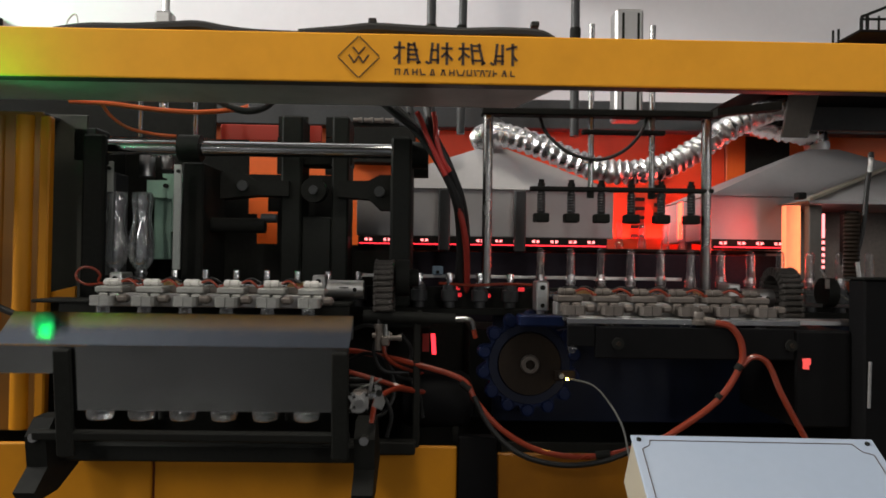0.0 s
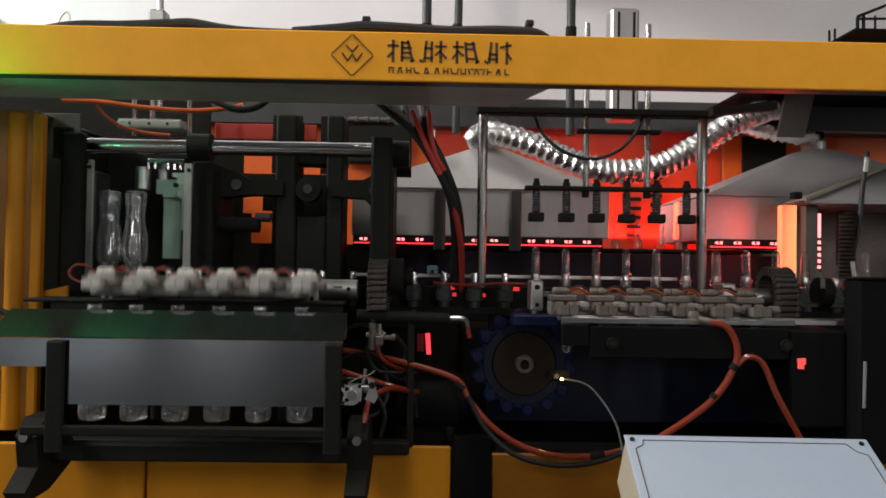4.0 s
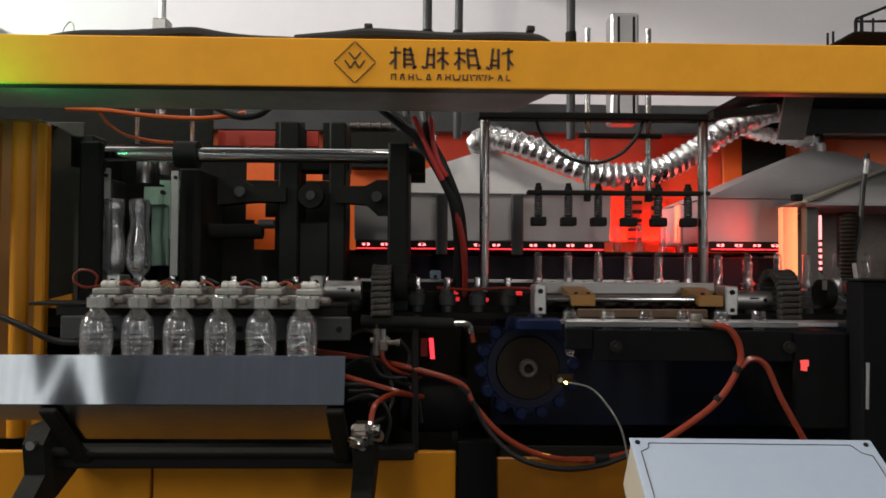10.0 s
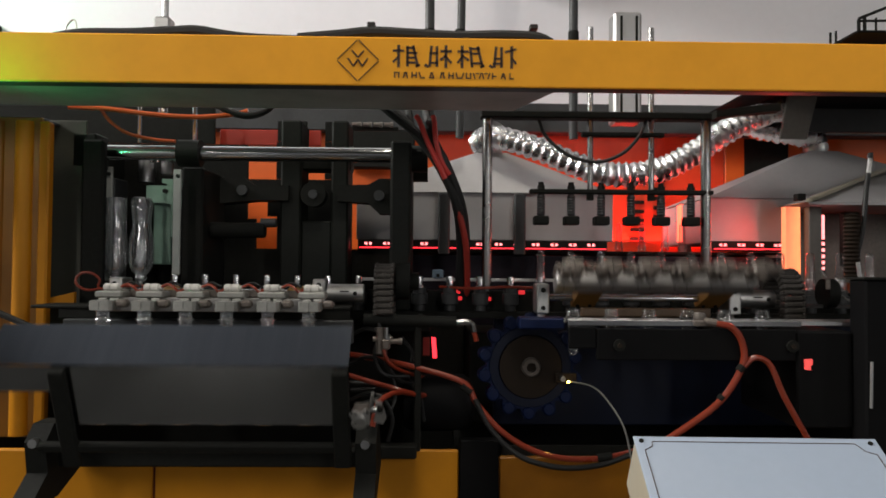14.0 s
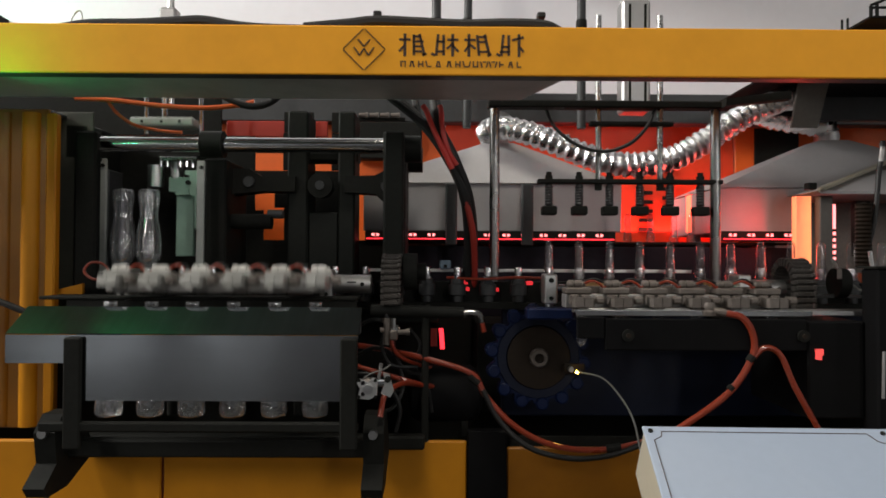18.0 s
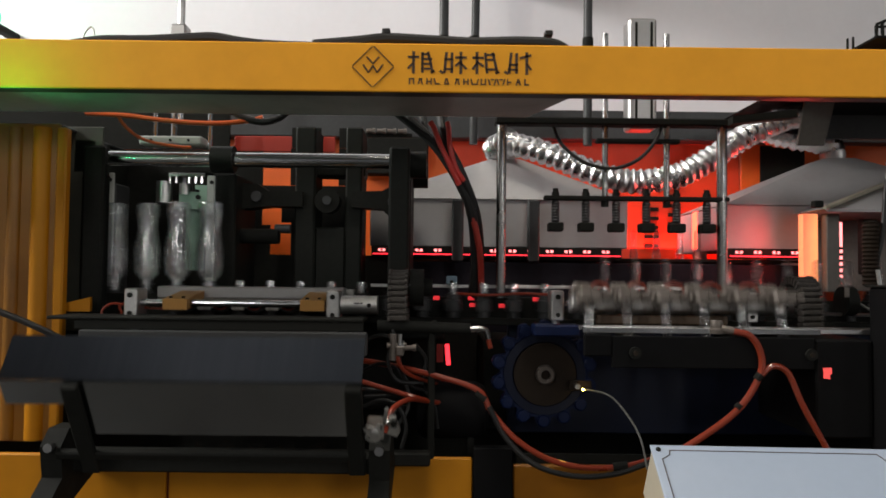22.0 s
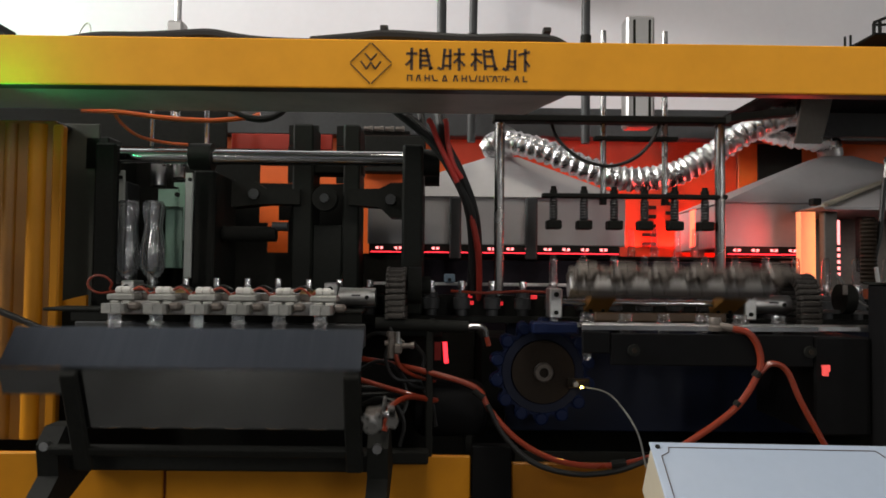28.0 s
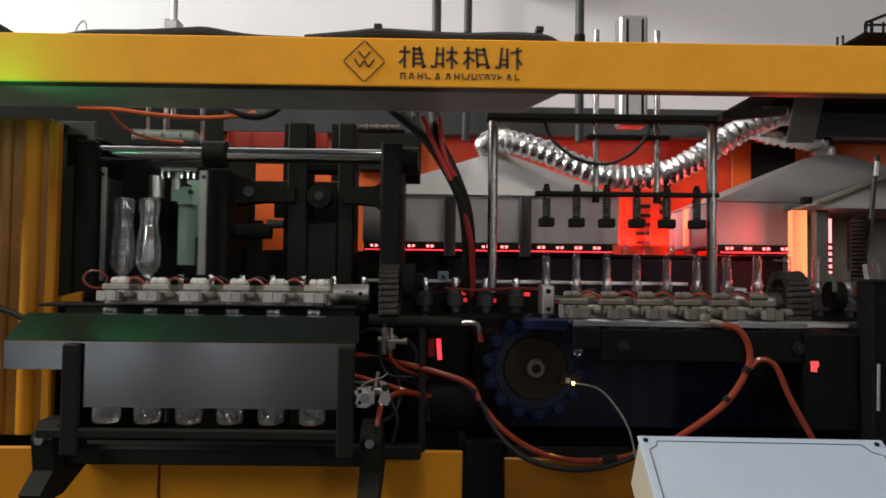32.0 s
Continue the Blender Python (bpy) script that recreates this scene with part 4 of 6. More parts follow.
            part("air_tube", hose([(x + 0.012, S.y + 0.116, z - 0.03), (x + 0.035, S.y + 0.116, z - 0.038), (x + 0.055, S.y + 0.12, z - 0.03)], 0.0026, 6, 5), RUBBER, g, "thin black air tube")
    if looped:
        loop = [(0.045, 0.175, 1.052), (-0.005, 0.178, 1.05), (-0.045, 0.182, 1.045), (-0.075, 0.186, 1.042), (-0.095, 0.187, 1.052), (-0.10, 0.186, 1.066), (-0.087, 0.184, 1.080), (-0.065, 0.181, 1.078), (-0.051, 0.178, 1.064), (-0.055, 0.175, 1.048), (-0.035, 0.17, 1.036)]
        part("air_tube", hose([(x0 + dx, 2 * S.y + y, 2 * S.z - zz) for dx, y, zz in loop], 0.0028, 8, 6), ORANGE, g, "orange air tube in a loose loop")
    return S, g, blocks[0]


S_LEFT, ARM_LEFT, END_BLOCK = transfer_arm(-0.690, -0.264, 1.038, "flip-over gripper arm that unloads clear bottles", GRIP, CAST, -0.455, WIDE, True)
S_RIGHT, ARM_RIGHT, _ = transfer_arm(0.262, 0.672, 1.031, "flip-over gripper arm that loads preforms", DIRTY, DIRTY, 0.487, 0.0785)


# ---- sliding tray, chute ----
def tray():
    t = thing("sliding_tray", (-0.5, -0.2, 0.945), "black sliding tray with a grey front bar", "tray")
    part("plate", box(-0.848, -0.175, -0.26, -0.16, 1.005, 1.012, 0.002), BLACK, t)
    part("plate_lip", box(-0.79, -0.175, -0.258, -0.252, 0.985, 1.0045, 0.001), BLACK, t)
    b = part("front_bar", box(-0.776, -0.166, -0.268, -0.25, 0.934, 0.984, 0.003), DARK, t, "dark grey front bar")
    for x in (-0.665, -0.4, -0.33, -0.19):
        part("bolt", rod((x, -0.272, 0.958), (x, -0.267, 0.958), 0.007, 8), BLACK, b)
    for x in (-0.57, -0.44, -0.3):
        part("support_rod", rod((x, -0.24, 0.76), (x, -0.24, 1.001), 0.011, 12), BLACK, t)
    return t


TRAY = tray()
FOLD_UP, FOLD_DOWN, SWING = Vector((-0.44, 0.952)), Vector((-0.497, 0.8535)), radians(48)


def chute():
    """Folded sheet chute, built in its raised pose; it swings forward about a line along x."""
    c, s = math.cos(SWING), math.sin(SWING)
    turn = lambda v: Vector((v.x * c - v.y * s, v.x * s + v.y * c))
    d = FOLD_DOWN - turn(FOLD_UP)
    det = (1 - c) ** 2 + s ** 2
    py = ((1 - c) * d.x - s * d.y) / det
    pz = (s * d.x + (1 - c) * d.y) / det
    t = thing("bottle_chute", (-0.5, -0.35, 0.64), "folded polished steel bottle chute on black brackets", "chute")
    pivot = Vector((-0.5, py, pz))
    fy, fz = FOLD_UP
    a = radians(32)
    ly, lz = math.cos(a), math.sin(a)
    bm = side_plate([(fy, fz), (fy + 0.087 * ly, fz + 0.087 * lz), (fy + 0.087 * ly + 0.002 * lz, fz + 0.087 * lz - 0.002 * ly), (fy + 0.003, fz - 0.002)], -0.808, -0.152)
    g = part("ledge_sheet", bm, POLISH, t, "polished steel ledge", at=pivot)
    part("end_flap", box(-0.808, -0.694, fy - 0.0005, fy + 0.002, 0.897, fz - 0.002, 0.0005), DIMSTEEL, g, "brushed steel end flap")
    part("front_sheet", box(-0.6935, -0.152, fy - 0.0005, fy + 0.002, 0.828, fz - 0.002, 0), DIMSTEEL, g, "brushed steel front sheet")
    for x in (-0.678, -0.168):
        part("side_post", box(x - 0.016, x + 0.016, fy - 0.014, fy - 0.001, 0.74, fz - 0.006, 0.003), BLACK, g)
    part("lower_bar", box(-0.74, -0.15, fy - 0.012, fy + 0.004, 0.772, 0.79, 0.003), BLACK, g)
    v = part("air_valve", box(-0.145, -0.115, fy - 0.02, fy + 0.01, 0.84, 0.872, 0.004), DIRTY, g, "small dusty metal air valve")
    part("flange", plate([(-0.15, 0.838), (-0.128, 0.836), (-0.114, 0.844), (-0.113, 0.872), (-0.122, 0.876), (-0.13, 0.868), (-0.146, 0.874), (-0.151, 0.866), (-0.145, 0.856)], fy - 0.024, fy - 0.0205), ALU, v, "pale cast flange with screw holes")
    for hx, hz in ((-0.147, 0.841), (-0.117, 0.841), (-0.147, 0.871), (-0.117, 0.871)):
        part("hole", rod((hx, fy - 0.0255, hz), (hx, fy - 0.0235, hz), 0.0032, 8), BLACK, v)
    part("port", rod((-0.13, fy - 0.031, 0.856), (-0.13, fy - 0.02, 0.856), 0.009, 12), STEEL, v)
    part("fitting", rod((-0.115, fy, 0.862), (-0.098, fy, 0.862), 0.007, 8), CHROME, v)
    part("clevis", plate([(-0.108, 0.845), (-0.09, 0.838), (-0.084, 0.85), (-0.092, 0.88), (-0.104, 0.884), (-0.1, 0.866)], fy - 0.012, fy - 0.002), ALU, v)
    part("pin", rod((-0.095, fy - 0.02, 0.872), (-0.095, fy + 0.004, 0.872), 0.006, 10), BLACK, v)
    for z in (0.846, 0.866):
        part("screw", rod((-0.14, fy - 0.024, z), (-0.14, fy - 0.019, z), 0.004, 8), CHROME, v)
    part("stop_screw", rod((-0.112, fy - 0.006, 0.872), (-0.108, fy - 0.006, 0.9), 0.0035, 8), STEEL, v)
    part("thin_wire", hose([(-0.14, fy - 0.01, 0.874), (-0.122, fy - 0.014, 0.884), (-0.104, fy - 0.012, 0.889), (-0.09, fy - 0.01, 0.898)], 0.0014, 6, 5), WIRE, v)
    for x, m in ((-0.75, 1), (-0.125, 1)):
        b = part("bracket", side_plate([(-0.36, 0.645), (-0.43, 0.645), (-0.445, 0.665), (-0.40, 0.70), (-0.41, 0.76), (-0.38, 0.79), (-0.33, 0.79), (-0.25, 0.70), (-0.25, 0.685)], x - 0.02, x + 0.02), BLACK, t, "black cast bracket")
        part("bolt", rod((x, -0.42, 0.76), (x, -0.405, 0.76), 0.009, 8), STEEL, b)
        part("pin", rod((x, -0.395, 0.63), (x, -0.395, 0.645), 0.004, 8), BRASSY, b)
    part("cross_bar", box(-0.75, -0.12, -0.36, -0.33, 0.70, 0.735, 0.004), BLACK, t)
    return g, pivot


CHUTE, CHUTE_PIVOT = chute()


# ---- press ----
def press():
    t = thing("preform_press", (0.45, 0, 1.07), "black press frame with chrome guide rods", "press")
    for x in (0.138, 0.692):
        part("post", rod((x, 0, 1.04), (x, 0, 1.48), 0.0125, 16), POSTSTEEL, t, "dull round steel post")
    part("head_bar", box(0.12, 0.715, -0.02, 0.02, 1.474, 1.492, 0.003), BLACK, t)
    part("tail_bar", plate([(0.70, 1.474), (0.70, 1.492), (0.86, 1.512), (0.86, 1.492)], -0.05, -0.02), BLACK, t)
    part("cylinder_body", box(0.497, 0.575, 0.15, 0.21, 1.5, 1.808, 0.006), BARWHITE, t, "pale air cylinder")
    for x in (0.515, 0.557):
        part("cylinder_groove", box(x, x + 0.006, 0.147, 0.1495, 1.52, 1.795, 0), BLACK, t)
    s = part("slide_bar", box(0.245, 0.708, -0.012, 0.012, 1.286, 1.297, 0.002), BLACK, t, at=(0.475, 0, 1.29))
    for x in (0.398, 0.553):
        part("guide_rod", rod((x, 0, 1.27), (x, 0, 1.71), 0.0075, 12), POSTSTEEL, s, "dull steel guide rod")
        part("rod_nut", rod((x, 0, 1.27), (x, 0, 1.285), 0.0095, 6), BLACK, s)
    part("tie_bar", box(0.375, 0.585, -0.01, 0.01, 1.431, 1.442, 0.002), BLACK, s)
    for k in range(6):
        x = slot(k)
        st = part("plunger", rod((x, 0, 1.23), (x, 0, 1.315), 0.007, 10), BLACK, s)
        part("head", box(x - 0.0185, x + 0.0185, -0.0185, 0.0185, 1.207, 1.2295, 0.003), BLACK, st)
        part("spring", lathe([(0.0071, 1.2305)] + [(0.0112 if q % 2 else 0.0092, 1.232 + 0.0035 * q) for q in range(15)] + [(0.0071, 1.285)], 10, Matrix.Translation((x, 0, 0))), DARK, st)
        part("nut", rod((x, 0, 1.298), (x, 0, 1.306), 0.010, 6), BLACK, st)
    return s


PRESS = press()


# ---- front right: drive wheel, feed rail ----
def drive_wheel():
    c = Vector((0.231, -0.12, 0.869))
    t = thing("drive_wheel", (c.x, c.y, 0.73), "dark blue toothed drive wheel with a worn brown hub", "wheel")
    n, out = 14, []
    for k in range(n * 8):
        a, q = 2 * math.pi * k / (n * 8), k % 8
        r = (0.101, 0.112, 0.121, 0.124, 0.124, 0.121, 0.112, 0.101)[q]
        out.append((c.x + r * math.cos(a), c.z + r * math.sin(a)))
    part("guard", box(0.195, 0.298, -0.205, -0.15, 0.962, 0.988, 0.004), RIMBLUE, t, "dark blue sheet guard")
    w = part("toothed_rim", plate(out, c.y, c.y + 0.03), RIMBLUE, t, at=c, label="dark blue toothed rim")
    part("hub_disc", rod((c.x, c.y - 0.012, c.z), (c.x, c.y - 0.0005, c.z), 0.072, 32), RUST, w, "worn brown steel hub disc")
    part("ring", lathe([(0.072, 0.0), (0.075, 0.004), (0.094, 0.004), (0.096, 0.0)], 32, Matrix.Translation((c.x, c.y - 0.0005, c.z)) @ Matrix.Rotation(math.pi / 2, 4, "X")), BLUE, w, "dark blue rim ring")
    for k in range(n):
        a = 2 * math.pi * (k + 0.44) / n
        part("pad", lathe([(0.015, 0.0), (0.015, 0.006), (0.012, 0.009), (0.0, 0.010)], 10, Matrix.Translation((c.x + 0.108 * math.cos(a), c.y - 0.0005, c.z + 0.108 * math.sin(a))) @ Matrix.Rotation(math.pi / 2, 4, "X")), RIMBLUE, w)
    part("nut", lathe([(0.011, 0), (0.011, 0.012), (0.019, 0.012), (0.0225, 0.008), (0.0225, 0)], 20, Matrix.Translation((c.x, c.y - 0.012, c.z)) @ Matrix.Rotation(math.pi / 2, 4, "X")), DIRTY, w, "worn steel bush with an open bore")
    return w


WHEEL = drive_wheel()


def feed_rail():
    t = thing("feed_rail", (0.55, -0.25, 0.92), "steel feed rail on a dark plate for preforms", "feed rail")
    part("rail", box(0.274, 0.75, -0.35, -0.3475, 0.983, 0.993, 0.001), CHROME, t, "bright steel rail")
    part("plate", box(0.33, 0.733, -0.36, -0.3505, 0.915, 0.978, 0.002), HEADER, t)
    part("end_plate", box(0.274, 0.329, -0.36, -0.3505, 0.938, 0.981, 0.002), HEADER, t)
    for x in (0.375, 0.725):
        b = part("bolt", rod((x, -0.366, 0.945), (x, -0.36, 0.945), 0.012, 12), BLACK, t)
        part("stud", rod((x, -0.370, 0.945), (x, -0.366, 0.945), 0.005, 8), RUST, b)
    part("stop_bar", box(0.32, 0.60, -0.262, -0.25, 0.995, 1.014, 0.002), BROWNBAR, t, "dull brown stop bar")
    for x in (0.45, 0.7):
        part("bracket", box(x - 0.02, x + 0.02, -0.35, 0.03, 0.93, 0.955, 0.003), BLACK, t)


feed_rail()


def end_housing():
    t = thing("end_housing", (1.1, -0.3, 0.7), "black sheet housing at the feed end", "housing")
    part("box", box(0.85, 1.35, -0.40, -0.345, 0.72, 1.08, 0.004), HEADER, t)
    part("lid", box(0.845, 1.355, -0.405, -0.34, 1.0805, 1.085, 0.001), BLACK, t)
    part("box_low", box(0.735, 0.849, -0.36, -0.1, 0.78, 0.975, 0.004), HEADER, t)
    part("lever", rod((0.87, -0.35, 1.085), (0.866, -0.35, 1.115), 0.004, 8), ALU, t)
    part("tag", rod((0.858, -0.403, 0.83), (0.86, -0.403, 0.92), 0.003, 8), ALU, t, "small pale tag")


end_housing()


def control_panel():
    t = thing("control_panel", (0.5, -0.72, 0.0), "pale grey sloping control panel with a thin dark border line", "control panel")
    m = pose(0.517, -0.64, 0.829, 33, 0, -2.2)
    def local(bm):
        bmesh.ops.transform(bm, matrix=m, verts=bm.verts)
        return bm
    part("face", local(box(-0.193, 0.193, -0.3, 0.0, -0.004, 0.0, 0.002)), PANEL, t, "pale grey panel face")
    part("housing", local(box(-0.19, 0.19, -0.298, -0.002, -0.11, -0.0045, 0.003)), CREAM, t, "cream enamel housing")
    bm = bmesh.new()
    for pts in (((-0.165, -0.012), (0.155, -0.012)), ((-0.165, -0.012), (-0.167, -0.022)), ((-0.167, -0.022), (-0.18, -0.03)), ((-0.18, -0.03), (-0.18, -0.29)), ((0.155, -0.012), (0.165, -0.028)), ((0.165, -0.028), (0.18, -0.034)), ((0.18, -0.034), (0.18, -0.29))):
        a, b = (Vector((*p, 0.0005)) for p in pts)
        rod(a, b, 0.0007, 6, bm)
    part("border_line", local(bm), INK, t)
    for x in (-0.182, 0.18):
        part("screw", local(rod((x, -0.011, -0.001), (x, -0.011, 0.002), 0.004, 10)), BLACK, t)
    part("pedestal", rod((0.517, -0.78, 0.0), (0.517, -0.78, 0.66), 0.04, 16), DARK, t)


control_panel()


def signal_lamp():
    t = thing("signal_lamp", (-0.955, -0.37, 1.33), "green signal lamp under the end of the beam", "signal lamp")
    part("bracket", box(-0.967, -0.943, -0.372, -0.344, 1.4105, 1.48, 0.002), BLACK, t)
    part("base", rod((-0.955, -0.372, 1.395), (-0.955, -0.372, 1.41), 0.024, 20), BLACK, t)
    part("lens", lathe([(0.0, -0.05), (0.009, -0.047), (0.017, -0.036), (0.02, -0.02), (0.02, 0.0)], 20, Matrix.Translation((-0.955, -0.372, 1.394))), GREEN_GLOW, t, "green lamp lens")


signal_lamp()


def wall_fill():
    # Housing for the added green lamp that tints the wall corner.
    t = thing("signal_lamp", (-2.0, 1.35, 2.2), "added green lamp that tints the wall, on a bracket", "signal lamp")
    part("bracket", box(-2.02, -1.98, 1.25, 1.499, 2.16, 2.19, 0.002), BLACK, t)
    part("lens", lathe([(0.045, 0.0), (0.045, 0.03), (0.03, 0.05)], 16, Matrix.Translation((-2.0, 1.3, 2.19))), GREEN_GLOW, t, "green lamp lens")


wall_fill()

# ---- hoses, cables and small fittings ----
def line_thing(name, points, r, mat, label, category, group="", seg=10):
    t = thing(name, points[0], label, category, group)
    part("tube", hose(points, r, seg, 8), mat, t)
    return t


def hoses():
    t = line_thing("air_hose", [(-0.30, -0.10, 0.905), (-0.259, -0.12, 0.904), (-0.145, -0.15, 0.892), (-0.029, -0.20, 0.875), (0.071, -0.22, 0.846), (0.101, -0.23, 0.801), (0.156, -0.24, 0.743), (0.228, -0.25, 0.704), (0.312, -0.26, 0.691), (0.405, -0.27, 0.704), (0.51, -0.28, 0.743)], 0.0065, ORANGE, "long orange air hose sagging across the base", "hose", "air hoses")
    part("clip", rod((0.068, -0.22, 0.84), (0.088, -0.226, 0.825), 0.009, 10), BLACK, t)
    part("clip", rod((0.355, -0.265, 0.695), (0.385, -0.268, 0.70), 0.0095, 10), BLACK, t)
    line_thing("rubber_hose", [(0.095, -0.235, 0.813), (0.133, -0.24, 0.746), (0.192, -0.262, 0.697), (0.275, -0.272, 0.677), (0.36, -0.272, 0.683), (0.43, -0.28, 0.71)], 0.006, RUBBER, "black rubber hose beside the orange hose", "hose")
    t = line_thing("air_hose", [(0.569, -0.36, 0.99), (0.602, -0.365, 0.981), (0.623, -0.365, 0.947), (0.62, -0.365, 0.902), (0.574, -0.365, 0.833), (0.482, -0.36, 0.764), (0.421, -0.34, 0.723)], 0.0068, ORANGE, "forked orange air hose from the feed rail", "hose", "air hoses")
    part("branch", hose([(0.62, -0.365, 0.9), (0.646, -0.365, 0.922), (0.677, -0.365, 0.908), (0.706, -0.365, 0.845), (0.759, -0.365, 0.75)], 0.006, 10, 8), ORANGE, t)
    part("tie", rod((0.614, -0.365, 0.895), (0.622, -0.365, 0.906), 0.0082, 10), BLACK, t)
    part("tie", rod((0.575, -0.365, 0.838), (0.582, -0.365, 0.846), 0.0078, 10), BLACK, t)
    part("elbow", lathe([(0.0, 0), (0.016, 0), (0.017, 0.008), (0.012, 0.012), (0.013, 0.02), (0.011, 0.026), (0.0, 0.026)], 12, Matrix.Translation((0.543, -0.345, 0.984))), DIRTY, t, "worn metal push-in elbow")
    part("nozzle", rod((0.55, -0.352, 0.994), (0.572, -0.36, 0.99), 0.008, 10), DIRTY, t)
    for pts, r in (([(-0.22, -0.19, 0.87), (-0.19, -0.20, 0.861), (-0.126, -0.22, 0.846), (-0.064, -0.24, 0.832), (-0.04, -0.2, 0.819), (0.02, -0.15, 0.80)], 0.0055),
                   ([(-0.113, -0.40, 0.79), (-0.104, -0.38, 0.831), (-0.075, -0.32, 0.841), (-0.046, -0.22, 0.822), (0.0, -0.15, 0.80)], 0.0055),
                   ([(-0.103, -0.22, 0.932), (-0.1, -0.22, 0.902), (-0.078, -0.20, 0.875), (-0.03, -0.15, 0.85), (0.02, -0.1, 0.83)], 0.0045),
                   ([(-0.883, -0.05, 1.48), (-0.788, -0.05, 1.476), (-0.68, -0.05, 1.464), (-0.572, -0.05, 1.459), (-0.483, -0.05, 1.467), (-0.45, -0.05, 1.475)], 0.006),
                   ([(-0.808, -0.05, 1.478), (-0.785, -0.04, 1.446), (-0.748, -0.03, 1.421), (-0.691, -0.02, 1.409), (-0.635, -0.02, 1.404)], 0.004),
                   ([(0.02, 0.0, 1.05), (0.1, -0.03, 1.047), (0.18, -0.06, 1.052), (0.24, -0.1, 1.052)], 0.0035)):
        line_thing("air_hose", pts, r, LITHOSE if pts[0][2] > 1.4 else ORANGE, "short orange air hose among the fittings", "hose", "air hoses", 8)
    for pts, r in (([(-0.094, -0.05, 1.476), (-0.032, -0.06, 1.414), (0.017, -0.07, 1.344), (0.059, -0.06, 1.257), (0.073, -0.02, 1.163), (0.073, 0.025, 1.079), (0.07, 0.05, 1.0)], 0.013),
                   ([(-0.019, -0.05, 1.492), (-0.004, -0.08, 1.417), (0.037, -0.08, 1.336), (0.073, -0.05, 1.245), (0.086, 0.0, 1.15), (0.084, 0.035, 1.072), (0.084, 0.05, 1.0)], 0.011),
                   ([(-0.061, -0.03, 1.488), (-0.046, -0.05, 1.429), (0.003, -0.06, 1.366), (0.046, -0.045, 1.287), (0.06, -0.03, 1.24)], 0.009),
                   ([(-0.12, -0.08, 1.48), (-0.07, -0.085, 1.44), (-0.04, -0.08, 1.42), (-0.01, -0.08, 1.385)], 0.008)):
        line_thing("cable", pts, r, RUBBER, "thick black cable in a hanging bundle", "cable", "cable bundle")
    for pts in ([(-0.04, -0.085, 1.46), (-0.032, -0.09, 1.447), (-0.017, -0.10, 1.406), (0.005, -0.10, 1.36), (0.03, -0.09, 1.31)], [(0.0, -0.085, 1.46), (0.003, -0.09, 1.445), (0.007, -0.10, 1.4), (0.02, -0.095, 1.352), (0.04, -0.085, 1.32)]):
        line_thing("air_hose", pts, 0.0065, REDHOSE, "red-orange air hose along the black cables", "hose", "air hoses")
    line_thing("cable", [(0.06, -0.062, 1.25), (0.082, -0.036, 1.163), (0.09, 0.012, 1.079), (0.09, 0.05, 1.0)], 0.008, material("dull_red_cable", (0.3, 0.03, 0.02), 0.4), "dull red cable at the end of the bundle", "cable", "cable bundle")
    line_thing("cable", [(-0.84, -0.2, 1.599), (-0.773, -0.2, 1.609), (-0.674, -0.2, 1.611), (-0.575, -0.2, 1.617), (-0.525, -0.2, 1.619), (-0.463, -0.2, 1.609), (-0.401, -0.2, 1.603), (-0.30, -0.2, 1.600)], 0.014, RUBBER, "flat black cable lying along the beam", "cable")
    line_thing("cable", [(-0.30, -0.215, 1.599), (-0.201, -0.215, 1.609), (-0.139, -0.215, 1.616), (-0.051, -0.215, 1.613), (0.05, -0.215, 1.609), (0.151, -0.215, 1.612), (0.227, -0.215, 1.609), (0.26, -0.215, 1.595)], 0.015, RUBBER, "flat black cable lying along the beam", "cable")
    for x in (-0.139, 0.222):
        solid("cable_clip", box(x - 0.009, x + 0.009, -0.222, -0.20, 1.628, 1.64, 0.002), RUBBER, "small black cable clip on the beam", "clip")
    line_thing("cable", [(-1.3, -0.33, 1.075), (-1.1, -0.325, 1.055), (-0.96, -0.32, 1.025), (-0.885, -0.31, 0.998), (-0.824, -0.3, 0.969), (-0.783, -0.28, 0.944), (-0.729, -0.262, 0.936), (-0.684, -0.22, 0.932), (-0.62, -0.18, 0.925)], 0.007, RUBBER, "black cable running in beside the tray", "cable")
    line_thing("cable", [(-0.53, -0.05, 1.492), (-0.49, -0.05, 1.472), (-0.45, -0.05, 1.464), (-0.41, -0.05, 1.475), (-0.38, -0.05, 1.503)], 0.009, RUBBER, "short black cable loop under the beam", "cable")
    line_thing("cable", [(0.268, 0.02, 1.484), (0.287, 0.0, 1.43), (0.34, -0.02, 1.38), (0.409, -0.03, 1.363), (0.472, -0.03, 1.385), (0.516, -0.02, 1.43), (0.544, 0.0, 1.484)], 0.0045, RUBBER, "thin black cable hanging in an arc from the press", "cable")
    line_thing("wire", [(0.313, -0.155, 0.841), (0.36, -0.2, 0.835), (0.388, -0.24, 0.805), (0.408, -0.28, 0.761), (0.418, -0.30, 0.70)], 0.0022, WIRE, "thin grey sensor wire", "wire", "", 6)
    line_thing("pipe", [(1.083, -0.05, 1.39), (1.083, -0.05, 1.363), (1.074, -0.05, 1.314), (1.057, -0.06, 1.202), (1.042, -0.06, 1.133), (1.04, -0.06, 1.08)], 0.006, RUBBER, "black bent pipe over the feed housing", "pipe")
